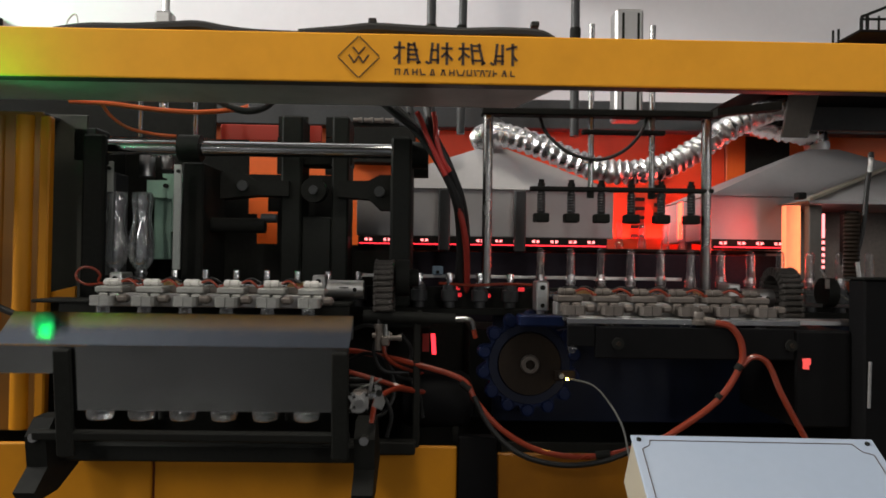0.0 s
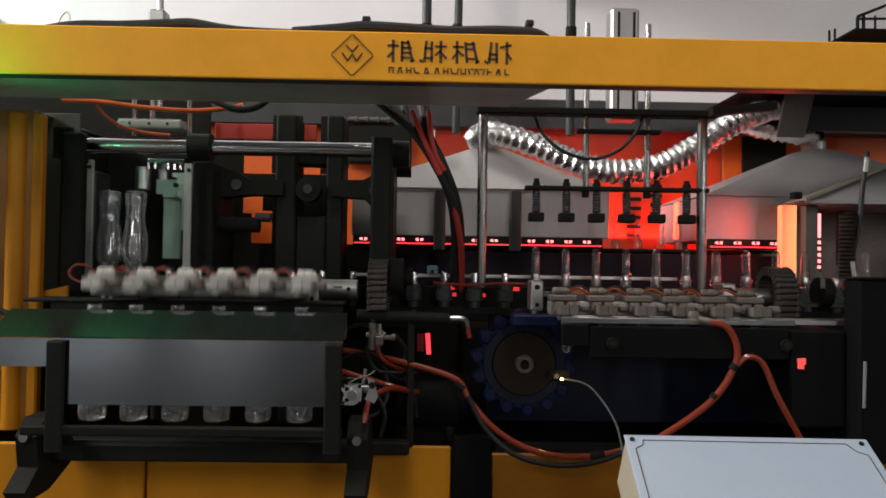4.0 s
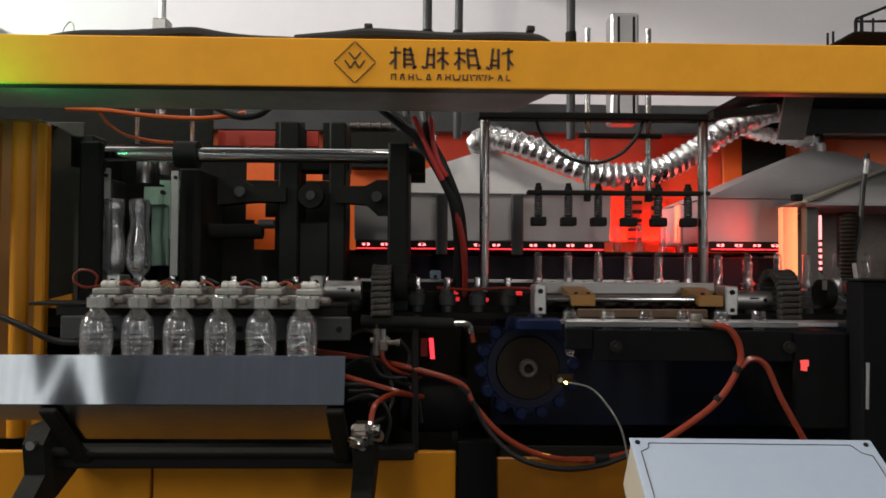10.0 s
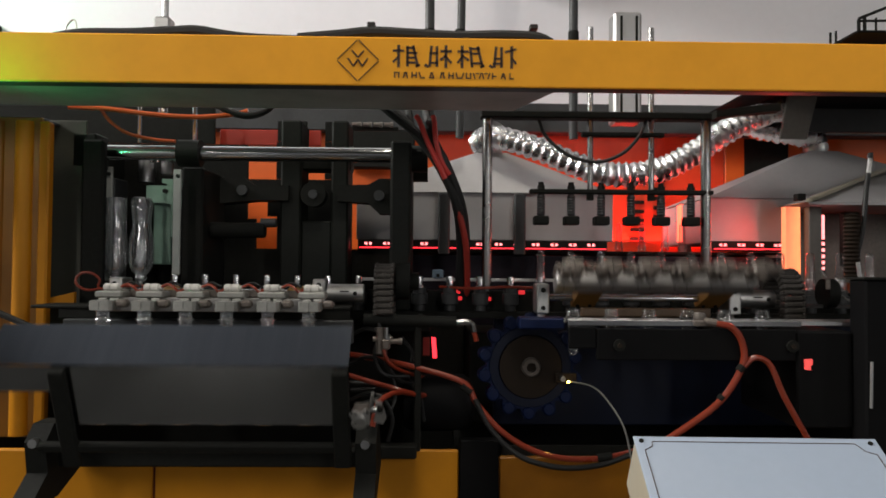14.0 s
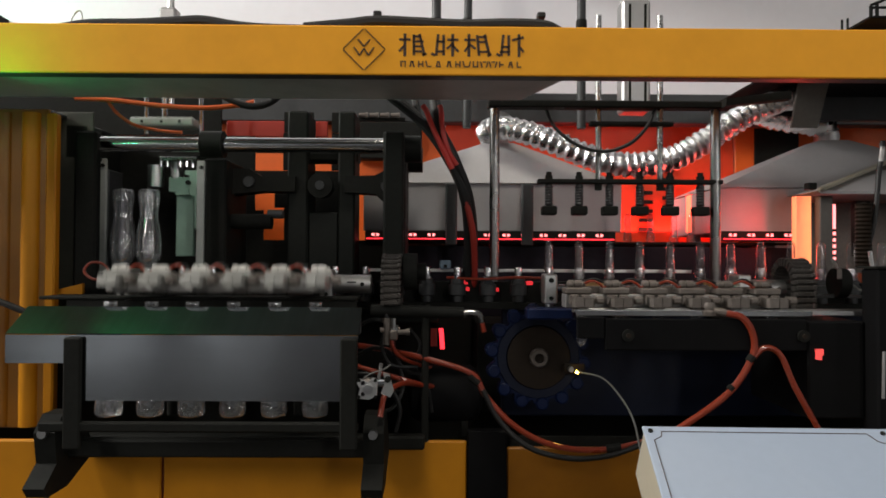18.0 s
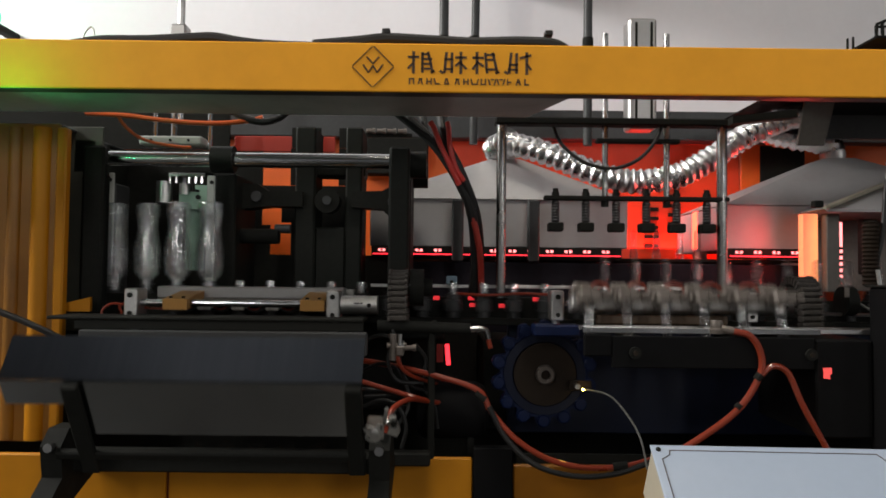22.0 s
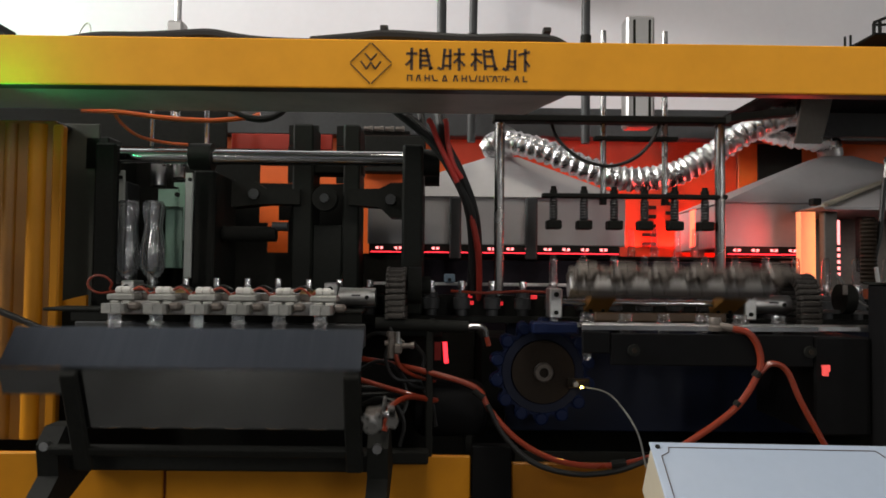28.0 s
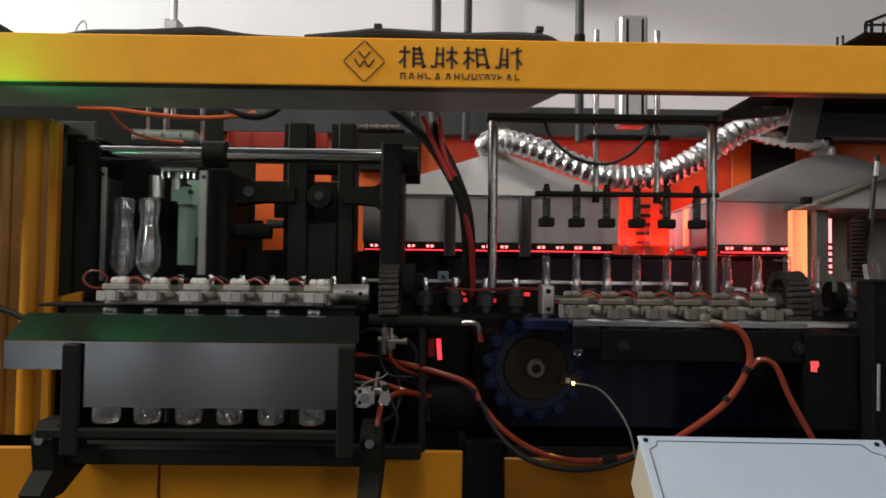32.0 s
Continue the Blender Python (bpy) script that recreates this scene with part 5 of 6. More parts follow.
    line_thing("pipe", [(1.12, 0.0, 1.36), (1.10, -0.02, 1.385), (1.083, -0.05, 1.375), (1.079, -0.05, 1.34)], 0.006, ALU, "pale bent tube over the feed housing", "pipe")
    line_thing("wire", [(0.93, -0.10, 1.10), (0.932, -0.15, 1.055), (0.956, -0.18, 1.028), (0.985, -0.16, 1.045), (1.0, -0.15, 1.09)], 0.003, WIRE, "pale looped tube at the feed end", "wire", "", 8)
    solid("round_bar", rod((0.842, -0.15, 1.016), (0.994, -0.15, 1.014), 0.004, 10), STEEL, "thin bright steel bar at the feed end", "bar")
    for pts in ([(-0.179, -0.18, 0.946), (-0.142, -0.20, 0.961), (-0.106, -0.21, 0.944), (-0.096, -0.20, 0.881), (-0.066, -0.18, 0.843), (-0.014, -0.15, 0.833)],
                [(-0.191, -0.15, 0.873), (-0.144, -0.17, 0.895), (-0.102, -0.18, 0.878), (-0.078, -0.20, 0.819), (-0.098, -0.22, 0.773), (-0.137, -0.22, 0.758)],
                [(-0.124, -0.20, 1.005), (-0.114, -0.21, 0.956), (-0.125, -0.21, 0.906), (-0.106, -0.20, 0.862), (-0.048, -0.18, 0.853)],
                [(-0.069, -0.14, 0.937), (-0.043, -0.15, 0.900), (-0.052, -0.16, 0.850), (-0.022, -0.18, 0.803), (-0.015, -0.18, 0.753)],
                [(-0.177, -0.20, 0.805), (-0.138, -0.22, 0.822), (-0.103, -0.23, 0.812), (-0.083, -0.23, 0.769), (-0.092, -0.23, 0.721)]):
        line_thing("cable", pts, 0.0045, RUBBER, "thin black hose in the tangle under the deck", "cable", "cable tangle", 8)
    t = thing("tee_fitting", (-0.113, -0.215, 0.905), "dull chrome tee fitting among the hoses", "fitting")
    part("body", rod((-0.114, -0.215, 0.908), (-0.113, -0.215, 0.958), 0.0085, 10), DIRTY, t)
    part("arm", rod((-0.128, -0.215, 0.94), (-0.085, -0.215, 0.941), 0.006, 10), DIRTY, t)
    part("nut", rod((-0.098, -0.215, 0.941), (-0.09, -0.215, 0.941), 0.0095, 6), STEEL, t)
    part("nut", rod((-0.114, -0.215, 0.955), (-0.1135, -0.215, 0.965), 0.0105, 6), DIRTY, t)
    for k in range(4):
        y = -0.19 + 0.025 * k
        line_thing("cable", [(-0.20 + 0.02 * k, y, 0.84 - 0.02 * k), (-0.1, y, 0.835 - 0.015 * k), (-0.04, y + 0.03, 0.80 - 0.01 * k), (0.04, y + 0.05, 0.78)], 0.005, RUBBER, "black cable in the tangle under the deck", "cable", "cable tangle", 8)


hoses()


def drag_chain(x, width, top, label):
    """Cable carrier: a row of stiff ribbed links bent over in an arc from front to back."""
    t = thing("drag_chain", (x, -0.16, 0.93), label, "cable carrier", "cable carriers")
    r, cy, cz = 0.05, -0.163, top - 0.058
    way = [(cy - r, cz - 0.0135 * k) for k in (4, 3, 2, 1)] + [(cy - r * math.cos(a), cz + r * math.sin(a)) for a in (math.pi * k / 13 for k in range(14))] + [(cy + r, cz - 0.0135 * k) for k in range(1, 6)]
    for (y0, z0), (y1, z1) in zip(way, way[1:]):
        m = Matrix.Translation((x, (y0 + y1) / 2, (z0 + z1) / 2)) @ Matrix.Rotation(math.atan2(z1 - z0, y1 - y0), 4, "X")
        ln = math.hypot(y1 - y0, z1 - z0) * 0.5
        bm = box(-width / 2 + 0.004, width / 2 - 0.004, -ln * 0.9, ln * 0.9, -0.010, 0.009, 0.003)
        box(-width / 2, -width / 2 + 0.008, -ln * 1.15, ln * 0.7, -0.010, 0.011, 0.003, bm)
        box(width / 2 - 0.008, width / 2, -ln * 0.7, ln * 1.15, -0.010, 0.011, 0.003, bm)
        box(-0.004, 0.004, -ln * 1.0, ln * 1.0, 0.0, 0.0075, 0.001, bm)
        bmesh.ops.transform(bm, matrix=m, verts=bm.verts)
        part("link", bm, BRAID, t)


drag_chain(-0.106, 0.044, 1.105, "dusty grey plastic cable carrier bent over upright")
drag_chain(0.803, 0.05, 1.100, "dusty brown plastic cable carrier bent over")


def small_fittings():
    t = thing("coupling_disc", (-0.064, -0.15, 1.0), "black shaft disc beside the conduit", "disc")
    part("disc", rod((-0.08, -0.15, 1.066), (-0.05, -0.15, 1.066), 0.042, 24), BLACK, t)
    part("hub", rod((-0.05, -0.15, 1.066), (-0.03, -0.15, 1.066), 0.02, 16), BLACK, t)
    t = thing("coupling_disc", (0.91, -0.15, 0.99), "black shaft disc beside the conduit", "disc")
    part("disc", rod((0.905, -0.15, 1.045), (0.93, -0.15, 1.045), 0.034, 24), BLACK, t)
    part("tag", box(0.893, 0.904, -0.186, -0.183, 1.055, 1.078, 0.001), DIRTY, t, "small worn metal tag")
    t = thing("air_manifold", (-0.02, -0.2, 0.97), "black air manifold bar with a steel elbow", "manifold")
    part("bar", rod((-0.15, -0.2, 0.982), (0.055, -0.2, 0.976), 0.013, 14), BLACK, t)
    part("sleeve", rod((-0.03, -0.2, 0.979), (-0.02, -0.2, 0.979), 0.016, 14), BLACK, t)
    part("elbow", hose([(0.055, -0.2, 0.976), (0.075, -0.2, 0.977), (0.09, -0.2, 0.972), (0.095, -0.2, 0.955)], 0.007, 10, 5), POSTSTEEL, t, "dull steel elbow")
    part("tip", rod((0.095, -0.2, 0.955), (0.1, -0.2, 0.935), 0.0055, 10), ORANGE, t)
    part("stay", box(-0.038, -0.022, -0.205, -0.19, 0.69, 0.972, 0.003), BLACK, t)
    t = thing("air_tank", (0.015, -0.12, 0.69), "small black air tank behind the hoses", "tank")
    part("shell", lathe([(0.0, -0.088), (0.03, -0.086), (0.055, -0.076), (0.065, -0.06), (0.065, 0.06), (0.055, 0.076), (0.03, 0.086), (0.0, 0.088)], 28, Matrix.Translation((0.015, -0.12, 0.785)) @ Matrix.Rotation(math.pi / 2, 4, "Y")), HEADER, t)
    for x in (-0.03, 0.06):
        part("foot", box(x - 0.008, x + 0.008, -0.15, -0.09, 0.69, 0.735, 0.002), BLACK, t)
    t = thing("flow_valve", (-0.1, -0.22, 0.915), "small chrome flow control valve", "valve")
    part("body", box(-0.108, -0.09, -0.23, -0.21, 0.918, 0.94, 0.003), DIRTY, t)
    part("knob", rod((-0.09, -0.22, 0.935), (-0.072, -0.22, 0.936), 0.0055, 10), DIRTY, t)
    part("knob_cap", rod((-0.072, -0.22, 0.936), (-0.064, -0.22, 0.936), 0.0075, 10), DIRTY, t)
    part("stem", rod((-0.099, -0.22, 0.94), (-0.099, -0.22, 0.965), 0.005, 8), STEEL, t)
    t = thing("proximity_sensor", (0.31, -0.15, 0.82), "proximity sensor with a lit amber lamp", "sensor")
    part("tab", box(0.285, 0.335, -0.148, -0.142, 0.835, 0.858, 0.002), RUST, t)
    part("tip", rod((0.30, -0.165, 0.847), (0.30, -0.148, 0.847), 0.006, 10), STEEL, t)
    part("lamp", lathe([(0, 0), (0.0035, 0.0), (0.003, 0.003), (0, 0.004)], 8, Matrix.Translation((0.312, -0.166, 0.841)) @ Matrix.Rotation(math.pi / 2, 4, "X")), AMBER_LED, t, "amber indicator lamp")
    t = thing("position_sensor", (0.014, -0.01, 1.07), "small grey-blue position sensor on the rail", "sensor")
    part("body", box(0.002, 0.03, 0.01, 0.03, 1.07, 1.093, 0.003), material("grey_blue_plastic", (0.12, 0.17, 0.22), 0.4), t)
    part("slot", box(0.012, 0.02, 0.006, 0.011, 1.074, 1.082, 0.001), BLACK, t)
    # Red plates, most of them glowing, added for oven light seen through gaps.
    for x, z0, z1, w, tilt in ((-0.02, 0.872, 0.918, 0.017, 0), (0.005, 0.865, 0.918, 0.011, -0.004)):
        bm = plate([(x, z0), (x + w, z0), (x + w + tilt, z1), (x + tilt, z1)], 0.052, 0.056)
        solid("heater_slot", bm, RED_GLOW if x > 0 else material("dim_red_plate", (0.5, 0.03, 0.02), 0.5), "narrow red plate for oven light through a gap below the chain", "heater slot")
    for x, z in ((-0.03, 1.037), (0.058, 1.037), (0.062, 1.02), (0.136, 1.019), (0.222, 1.036), (0.30, 1.02)):
        solid("heater_slot", box(x, x + 0.016, 0.0262, 0.0298, z - 0.005, z + 0.005, 0.002), DIM_GLOW, "small red glowing plate for oven light behind the mandrels", "heater slot")
    solid("red_lamp", plate([(0.749, 0.899), (0.760, 0.898), (0.7595, 0.906), (0.7635, 0.909), (0.763, 0.92), (0.748, 0.919), (0.7495, 0.91)], -0.366, -0.3605), glowing("dim_red_lamp", (1.0, 0.10, 0.09), 0.5), "small red indicator lamp on black housing", "lamp")
    t = thing("fitting_row", (-0.15, 0.3, 1.5), "row of dull metal air fittings behind the clamp", "air fittings")
    for k in range(4):
        x = -0.235 + 0.031 * k
        f = part("fitting", rod((x, 0.3, 1.516), (x + 0.018, 0.3, 1.516), 0.0065, 10), DIRTY, t)
        part("nut", rod((x + 0.018, 0.3, 1.516), (x + 0.026, 0.3, 1.516), 0.0085, 6), DIRTY, f)
    part("bar", box(-0.25, -0.10, 0.308, 0.32, 1.50, 1.512, 0.001), BLACK, t)
    # on top of the beam
    for x, r, mat in ((-0.01, 0.014, DARK), (0.08, 0.012, DARK), (0.416, 0.013, DARK)):
        t = thing("conduit_pipe", (x, 0.3, 1.55), "upright grey conduit pipe against the wall", "pipe", "upright pipes")
        part("pipe", rod((x, 0.3, 1.48), (x + (0.01 if x == 0.08 else 0), 0.3, 2.6), r, 14), mat, t)
        part("socket", rod((x, 0.3, 1.76), (x, 0.3, 1.80), r + 0.003, 14), BLACK if mat is DARK else STEEL, t)
    t = thing("air_filter", (-0.70, 0.07, 1.5), "pale clear air filter on a thin tube", "filter")
    part("bowl", box(-0.724, -0.68, 0.05, 0.09, 1.70, 1.742, 0.006), BARWHITE, t)
    part("stem", rod((-0.70, 0.07, 1.742), (-0.70, 0.07, 1.9), 0.009, 12), ALU, t)
    part("post", rod((-0.70, 0.07, 1.48), (-0.70, 0.07, 1.70), 0.012, 12), CHROME, t)
    for x in (-0.772, -0.628):
        solid("guide_rod", rod((x, 0.1, 1.42), (x, 0.1, 1.58), 0.006, 10), CHROME, "slim chrome rod above the clamp", "rod", "", "rods above the clamp")
    t = thing("hook_wire", (-0.81, -0.2, 1.59), "thin bent wire hook on the beam", "wire")
    part("wire", hose([(-0.815, -0.2, 1.59), (-0.818, -0.2, 1.62), (-0.805, -0.2, 1.64), (-0.795, -0.2, 1.635), (-0.793, -0.2, 1.60)], 0.002, 6, 6), ALU, t)
    t = thing("lamp_cage", (1.36, 0.3, 1.72), "black wire cage on top of the machine", "cage")
    for x, z in ((1.272, 1.85), (1.29, 1.855), (1.42, 1.90), (1.5, 1.9)):
        part("upright", box(x - 0.004, x + 0.004, 0.296, 0.304, 1.66, z, 0.001), BLACK, t)
        part("upright", box(x - 0.003, x + 0.003, 0.446, 0.452, 1.66, z + 0.01, 0.001), BLACK, t)
    part("top_rail", rod((1.272, 0.3, 1.852), (1.45, 0.3, 1.925), 0.0045, 8), BLACK, t)
    part("mid_rail", rod((1.272, 0.3, 1.845), (1.5, 0.3, 1.85), 0.004, 8), BLACK, t)
    part("lamp", rod((1.325, 0.37, 1.7), (1.325, 0.37, 1.82), 0.018, 12), DARK, t)
    part("base", box(1.2, 1.6, 0.25, 0.5, 1.652, 1.66, 0.001), DARK, t)
    t = thing("support_bracket", (1.03, 0.2, 1.47), "pale sheet bracket behind the beam", "bracket")
    part("sheet", plate([(1.01, 1.61), (1.095, 1.61), (1.06, 1.47), (0.985, 1.47)], 0.2, 0.21), PLATEGREY, t)
    t = thing("rear_cover", (1.3, 0.42, 1.5), "dark sheet cover behind the end hood", "cover")
    part("sheet", box(1.12, 1.8, 0.4, 0.42, 1.53, 1.65, 0.003), DARK, t)
    # preforms in the oven gap
    for k, x in enumerate((0.606, 0.68, 0.755, 0.812)):
        ob = tagged(new("preform", PREFORM_MESH), "clear preform glowing in the red oven light", "preform", "preforms in the oven")
        ob.location = (x, 0.5, 1.169)
    t = thing("heater_block", (0.83, 0.55, 1.15), "red-lit heater block in the oven gap", "heater")
    part("body", box(0.825, 0.85, 0.52, 0.58, 1.152, 1.32, 0.003), ALU, t)
    part("element", box(0.82, 0.8245, 0.53, 0.57, 1.19, 1.31, 0.001), TUBE_GLOW, t, "glowing red heater element")
    # vents beside the clamp
    t = thing("clamp_screen", (-0.45, 0.29, 0.99), "black screen plate behind the mould clamp", "screen")
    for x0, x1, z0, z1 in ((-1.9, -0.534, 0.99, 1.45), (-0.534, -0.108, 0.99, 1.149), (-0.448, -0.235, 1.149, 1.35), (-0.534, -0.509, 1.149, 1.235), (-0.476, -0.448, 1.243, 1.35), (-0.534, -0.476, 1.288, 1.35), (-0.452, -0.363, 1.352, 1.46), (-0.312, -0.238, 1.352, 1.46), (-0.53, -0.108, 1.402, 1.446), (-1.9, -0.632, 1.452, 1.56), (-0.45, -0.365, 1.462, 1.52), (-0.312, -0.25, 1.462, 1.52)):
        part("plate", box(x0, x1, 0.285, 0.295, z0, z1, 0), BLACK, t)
    t = thing("store_shelf", (-1.37, 0.35, 0.93), "steel shelf for waiting bottles behind the side door", "shelf")
    part("plate", box(-1.6, -1.13, 0.03, 0.75, 1.04, 1.046, 0.001), STEEL, t)
    t = thing("preform_feeder", (2.0, -0.31, 0.0), "long twin steel rail holding a queue of preforms", "feeder")
    for y in (-0.3425, -0.2975):
        part("rail", box(0.275, 3.15, y - 0.0045, y + 0.0045, 0.985, 0.995, 0.001), STEEL, t)
    part("stand", box(2.9, 2.95, -0.34, -0.29, 0.0, 0.984, 0.003), DARK, t)


small_fittings()

# ---- movement: one cycle lasts 3.5 s ----
CYCLE, COUNT = 3.5, 10
ARM_L = ((0.35, 180), (0.45, 178), (0.5, 170), (0.6, 126), (0.7, 88), (0.8, 46), (0.88, 6), (0.94, 0), (2.33, 0), (2.42, 4), (2.5, 14), (2.6, 39), (2.7, 84), (2.8, 132), (2.9, 173), (2.97, 180))
ARM_R = ((-0.5, 0), (-0.4, 10), (-0.3, 42), (-0.2, 88), (-0.1, 114), (0.0, 150), (0.1, 178), (0.15, 180), (0.92, 180), (1.0, 165), (1.1, 130), (1.2, 85), (1.3, 30), (1.38, 0))
CHAIN = ((0.78, 0), (0.9, 0.13), (1.0, 0.275), (1.1, 0.43), (1.2, 0.60), (1.3, 0.78), (1.4, 0.945), (1.47, 1))
DROP = ((-0.17, 0), (-0.1, 0.12), (0.0, 0.57), (0.1, 0.93), (0.2, 1), (0.74, 1), (0.8, 0.97), (0.9, 0.77), (1.0, 0.4), (1.1, 0.03), (1.14, 0))
STROKE = ((1.83, 0), (1.9, 0.12), (2.0, 0.6), (2.1, 1), (2.22, 1), (2.3, 0.7), (2.4, 0.3), (2.5, 0.08), (2.6, 0))
CLAMP = ((0.3, 0), (0.42, 0.6), (0.55, 1), (1.5, 1), (1.62, 0.5), (1.8, 0))
SHIFT = ((1.6, 0), (1.7, 0.12), (1.8, 0.65), (1.87, 1), (2.28, 1), (2.4, 0.4), (2.5, 0))
# rise of the unloading unit, in metres: down to take the necks, up with the bottles, down to let go
RISE = ((0.85, 0), (0.95, -0.006), (1.15, -0.018), (1.6, -0.018), (1.7, -0.013), (1.8, -0.009), (1.9, -0.003), (2.0, 0.010), (2.1, 0.018), (2.25, 0.015), (2.9, 0.013), (3.0, 0.010), (3.1, 0))


def moment(n, tau):
    """Time of a moment of cycle n; the first cycle runs a tenth of a second early in its first half."""
    return CYCLE * n + tau - (0.09 if n == 0 and tau < 1.5 else 0)


def cycles(table, make, start, end):
    """Rows over the clip for a table of moments in one cycle."""
    rows = [(0.0, None)]
    for n in range(COUNT + 1):
        for tau, v in table:
            t = moment(n, tau)
            if 0.02 < t < 32:
                rows.append((t, v))
    rows[0] = (0.0, start)
    rows.append((32.0, end))
    return [(t, make(v)) for t, v in rows]


def value(table, tau):
    pts = sorted(table)
    if tau <= pts[0][0]:
        return pts[0][1]
    for (a, u), (b, v) in zip(pts, pts[1:]):
        if tau <= b:
            return u + (v - u) * (tau - a) / (b - a)
    return pts[-1][1]


def flip(S, base, deg, pivot=None):
    """Pose of a part that turns on the shaft S, in the space of its thing."""
    return Matrix.Translation(S - base) @ Matrix.Rotation(radians(deg), 4, "X")


def motions():
    for arm, S, table, first, last in ((ARM_LEFT, S_LEFT, ARM_L, 180, 175), (ARM_RIGHT, S_RIGHT, ARM_R, 180, 180)):
        base = ORIGIN[arm.parent.name]
        walk(arm, cycles(table, lambda a: flip(S, base, a), first, last))
    base = ORIGIN[CHUTE.parent.name]
    walk(CHUTE, cycles(DROP, lambda f: Matrix.Translation(CHUTE_PIVOT - base) @ Matrix.Rotation(SWING * (1 - f), 4, "X"), 0.85, 1))
    for ob, table, way in ((PRESS, STROKE, (0, 0, -0.1)), (FRAME_PART, CLAMP, (-0.038, 0, 0)), (PLATEN_PART, CLAMP, (0.046, 0, 0)), (STRETCH_PART, CLAMP, (0.027, -0.05, -0.045)), (CAP_PART, CLAMP, (0, 0, -0.09))):
        home = ob.location.copy()
        walk(ob, cycles(table, lambda f: Matrix.Translation(home + Vector(way) * f), 0, 1 if table is CLAMP else 0))
    unit = sorted({tau for tau, _ in SHIFT + RISE})
    for ob, slide, rise in ((TRAY, 0.025, 1), (ARM_LEFT.parent, 0, 1), (END_BLOCK, 0.027, 0)):
        home = ob.location.copy()
        table = [(tau, (slide * value(SHIFT, tau), rise * value(RISE, tau))) for tau in unit]
        walk(ob, cycles(table, lambda d: Matrix.Translation(home + Vector((d[0], 0, d[1]))), (0, 0), (0, 0)))
    home = WHEEL.location.copy()
    rows = [(0.0, 0.0)] + [(CYCLE * n + tau, 45 * (n + f)) for n in range(COUNT) for tau, f in CHAIN if 0.02 < CYCLE * n + tau < 32] + [(32.0, 45.0 * 9)]
    walk(WHEEL, [(t, Matrix.Translation(home) @ Matrix.Rotation(radians(a), 4, "Y")) for t, a in rows])
    chain_t = Vector((0, 0, 0.99))
    steps = [(0.0, 0.0)] + [(CYCLE * n + tau, 6 * (n + f)) for n in range(9) for tau, f in CHAIN] + [(32.0, 54.0)]
    for k, m in enumerate(MANDRELS):
        walk(m, [(t, Matrix.Translation(on_chain(k + s) - chain_t)) for t, s in steps])

    # bottles: chain, flip-over, release, fall
    for b in range(-1, 10):
        for i in range(6):
            ob = tagged(new("bottle", BOTTLE_MESH), "clear empty waisted plastic bottle without a cap", "bottle", "blown bottles")
            rows = []
            first, out = -13 - i, []
            if b == -1:
                rows.append((0.0, hang(i, 0.028)))
            for n in range(0, b + 1):
                wait = b - n            # cycles still to wait before this step
                k0, k1 = first - 6 * wait, first - 6 * wait + 6
                if wait >= 2:
                    if not rows:
                        rows.append((0.0, Matrix.Translation(store(i, wait))))
                    nxt = Matrix.Translation(store(i, wait - 1) if wait > 2 else on_chain(first - 6))
                    rows += [(moment(n, 1.8), Matrix.Translation(store(i, wait))), (moment(n, 2.6), nxt)]
                    continue
                if not rows:
                    rows.append((0.0, Matrix.Translation(on_chain(k0))))
                rows += [(CYCLE * n + tau, Matrix.Translation(on_chain(k0 + 6 * f))) for tau, f in CHAIN]
            if b >= 0:
                rows += [(moment(b, tau), Matrix.Translation(on_chain(first + 6) + Vector((0, 0, max(0, value(RISE, tau)))))) for tau in (1.92, 2.0, 2.1, 2.25, 2.33)]
                rows += [(moment(b, tau), Matrix.Translation((0, 0, value(RISE, tau))) @ carried_by(S_LEFT, a, slot(first + 6), i)) for tau, a in ARM_L[9:]]
                rows.append((moment(b, 3.1), hang(i, 0)))
            t0 = moment(b + 1, 0.0)
            if t0 < 32 and b >= 0:
                rows += [(t0 - 0.17, hang(i, 0)), (t0 + 0.02, hang(i, 0.028))]
            if t0 + 0.3 < 32:
                x = hang(i, 0).translation.x
                rows += [(t0 + 0.6, hang(i, 0.03))] + [(t0 + 0.6 + d, pose(x, y, 1.0 - z, 180 + a, 0, 0)) for d, y, z, a in ((0.12, -0.318, 0.045, 4), (0.2, -0.28, 0.08, 25), (0.28, -0.2, 0.14, 55), (0.38, -0.05, 0.3, 80), (0.5, 0.0, 0.6, 90))]
                rows.append((t0 + 1.2, pose(x, 0.03, 0.03 + 0.058 * (b + 1), 270, 0, 0)))
            rows = [r for r in rows if 0 <= r[0] < 32 - 0.01]
            rows.append((32.0, rows[-1][1]))
            walk(ob, rows)

    # preforms: queue, feed rail, flip-over, chain
    mid = 0.487
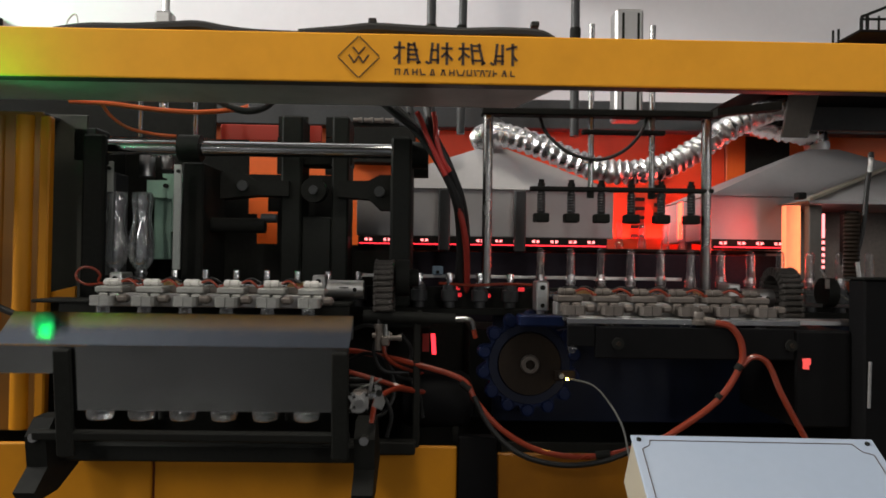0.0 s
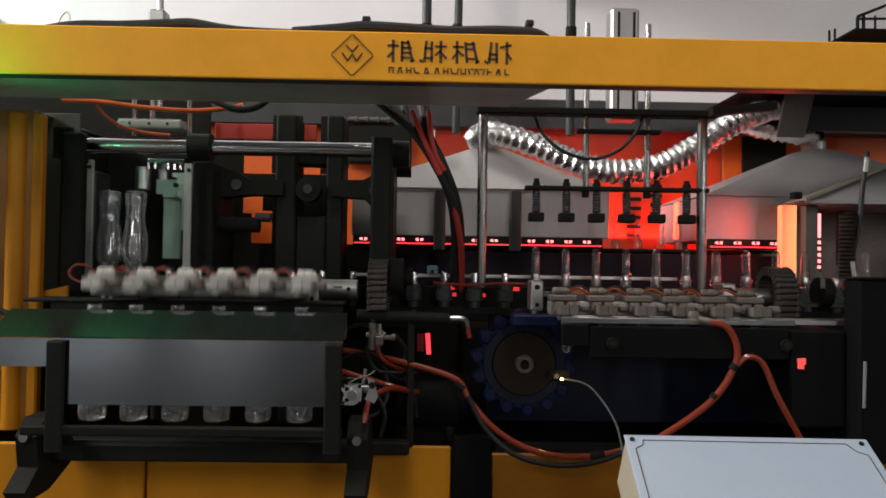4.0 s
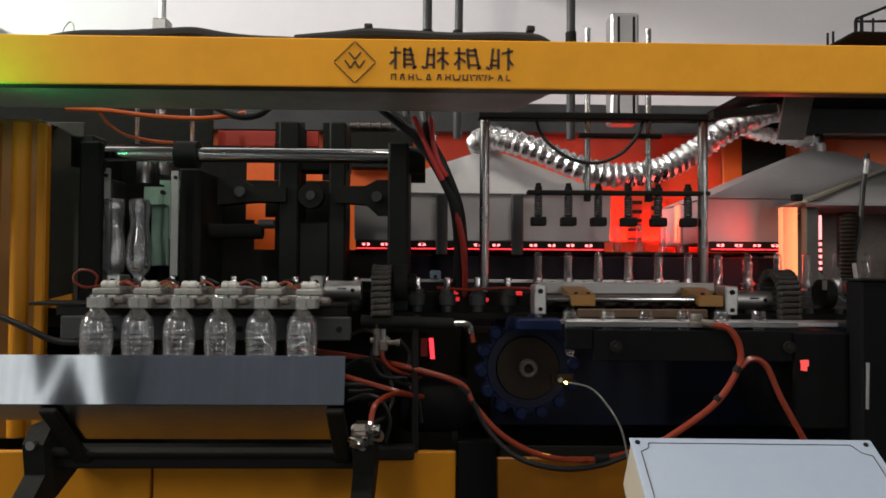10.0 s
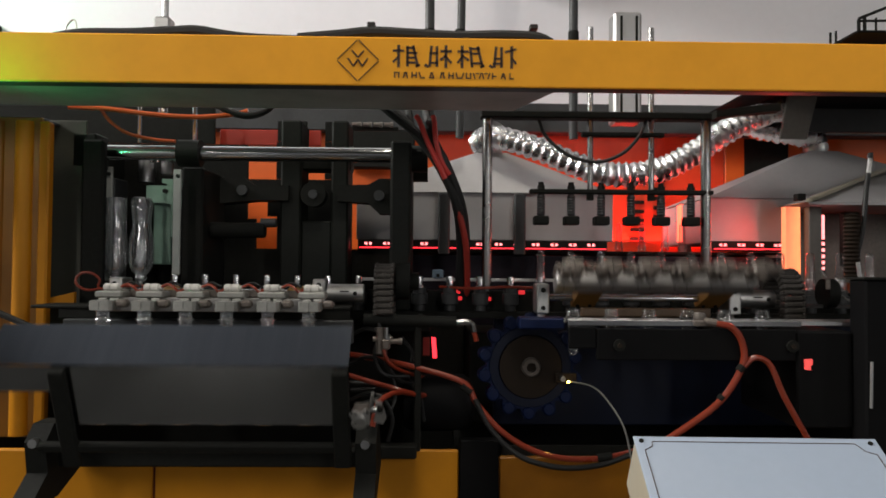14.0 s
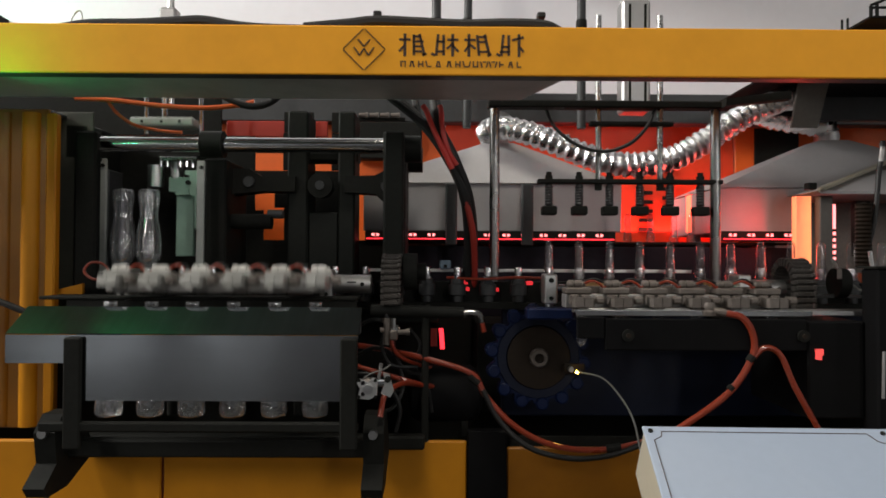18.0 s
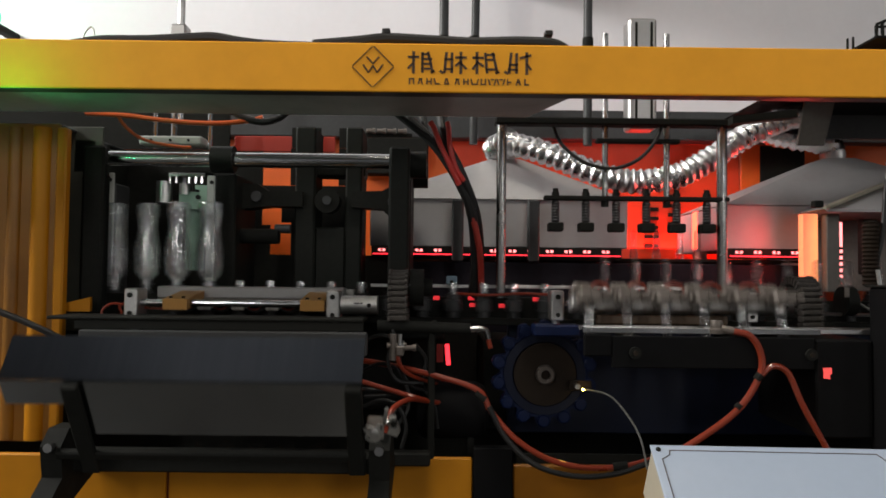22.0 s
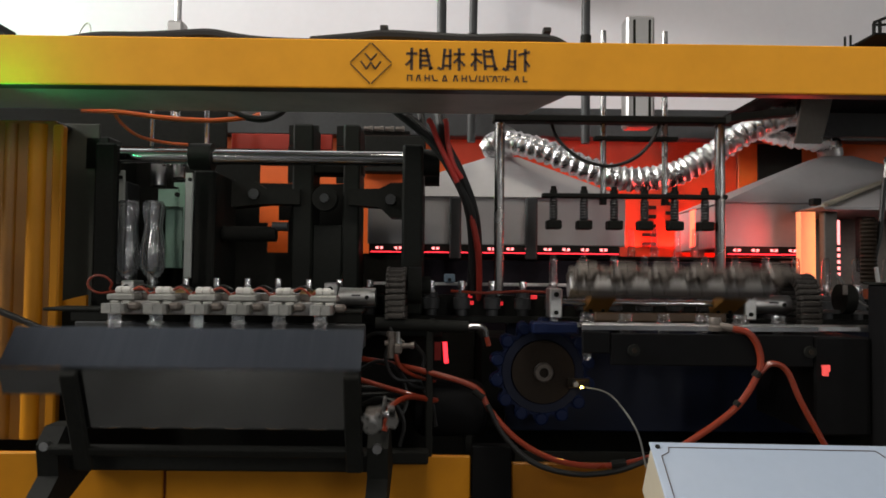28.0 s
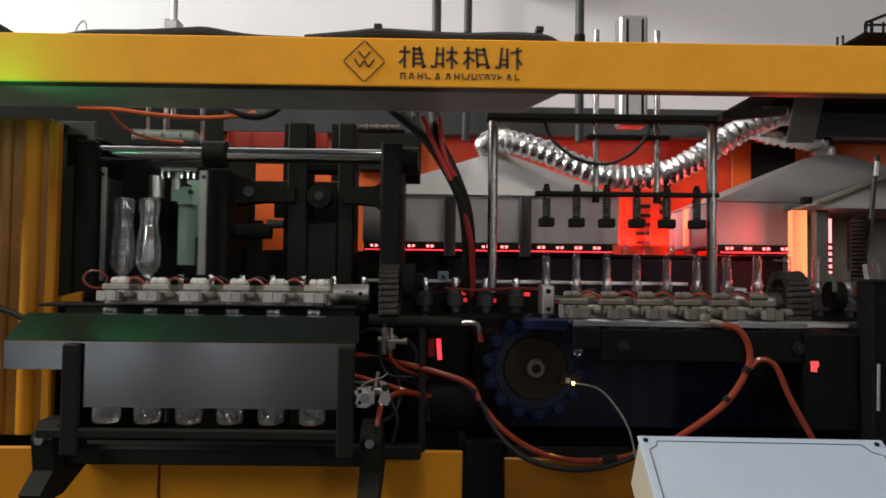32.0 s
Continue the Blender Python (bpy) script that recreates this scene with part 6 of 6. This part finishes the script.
    for b in range(0, 11):
        for i in range(6):
            ob = tagged(new("preform", PREFORM_MESH), "clear plastic bottle preform", "preform", "preforms")
            x = mid + (i - 2.5) * 0.0785
            front = Matrix.Translation((x, -0.32, 2 * S_RIGHT.z - TOP)) @ Matrix.Rotation(math.pi, 4, "X")
            queue = lambda w: pose(1.0 + 0.034 * (6 * (w - 1) + i), -0.32, 2 * S_RIGHT.z - TOP, 180, 0, 0)
            rows = [(0.0, front if b == 0 else queue(b))]
            for n in range(0, min(b, 9)):
                w = b - n
                rows += [(moment(n, 1.55), queue(w)), (moment(n, 2.4), front if w == 1 else queue(w - 1))]
            if b < 10:
                for tau, a in ARM_R[8:]:
                    if moment(b, tau) > 0:
                        rows.append((moment(b, tau), carried_by(S_RIGHT, a, slot(i), i, x, 0.02)))
                for tau, up in ((1.5, 0.02), (2.0, 0.02), (2.1, 0.0)):
                    rows.append((moment(b, tau), Matrix.Translation(on_chain(i) + Vector((0, 0, up)))))
                for n in range(b + 1, 9):
                    rows += [(CYCLE * n + tau, Matrix.Translation(on_chain(i + 6 * (n - b - 1 + f)))) for tau, f in CHAIN]
            rows = [r for r in rows if 0 <= r[0] < 32 - 0.01]
            rows.append((32.0, rows[-1][1]))
            walk(ob, rows)
    for i in range(0, 18):
        ob = tagged(new("preform", PREFORM_MESH), "clear plastic bottle preform", "preform", "preforms")
        rows = [(0.0, Matrix.Translation(on_chain(i)))]
        for n in range(0, 9):
            rows += [(CYCLE * n + tau, Matrix.Translation(on_chain(i + 6 * (n + f)))) for tau, f in CHAIN]
        rows.append((32.0, rows[-1][1]))
        walk(ob, rows)


def store(i, wait):
    """Waiting rows of bottles beside the chain, beyond the side cabinet."""
    return on_chain(-19 - i) + Vector((0, 0.07 * (wait - 1), 0))


def hang(i, drop):
    x = FRONT + (2.5 - i) * WIDE
    return Matrix.Translation((x, -0.32, 2 * S_LEFT.z - TOP - drop)) @ Matrix.Rotation(math.pi, 4, "X")


def carried_by(S, deg, x_back, i, x_front=None, up=0.0):
    """Pose of a bottle or preform in the jaws of an arm at that angle."""
    if x_front is None:
        x_front = FRONT - 0.009 + (2.5 - i) * WIDE
    f = deg / 180
    turn = Matrix.Rotation(radians(deg), 4, "X")
    off = turn @ Vector((0, 0.16, TOP - S.z)) + Vector((0, 0, up * (1 - f)))
    return Matrix.Translation((x_back + (x_front - x_back) * f, S.y + off.y, S.z + off.z)) @ turn


motions()
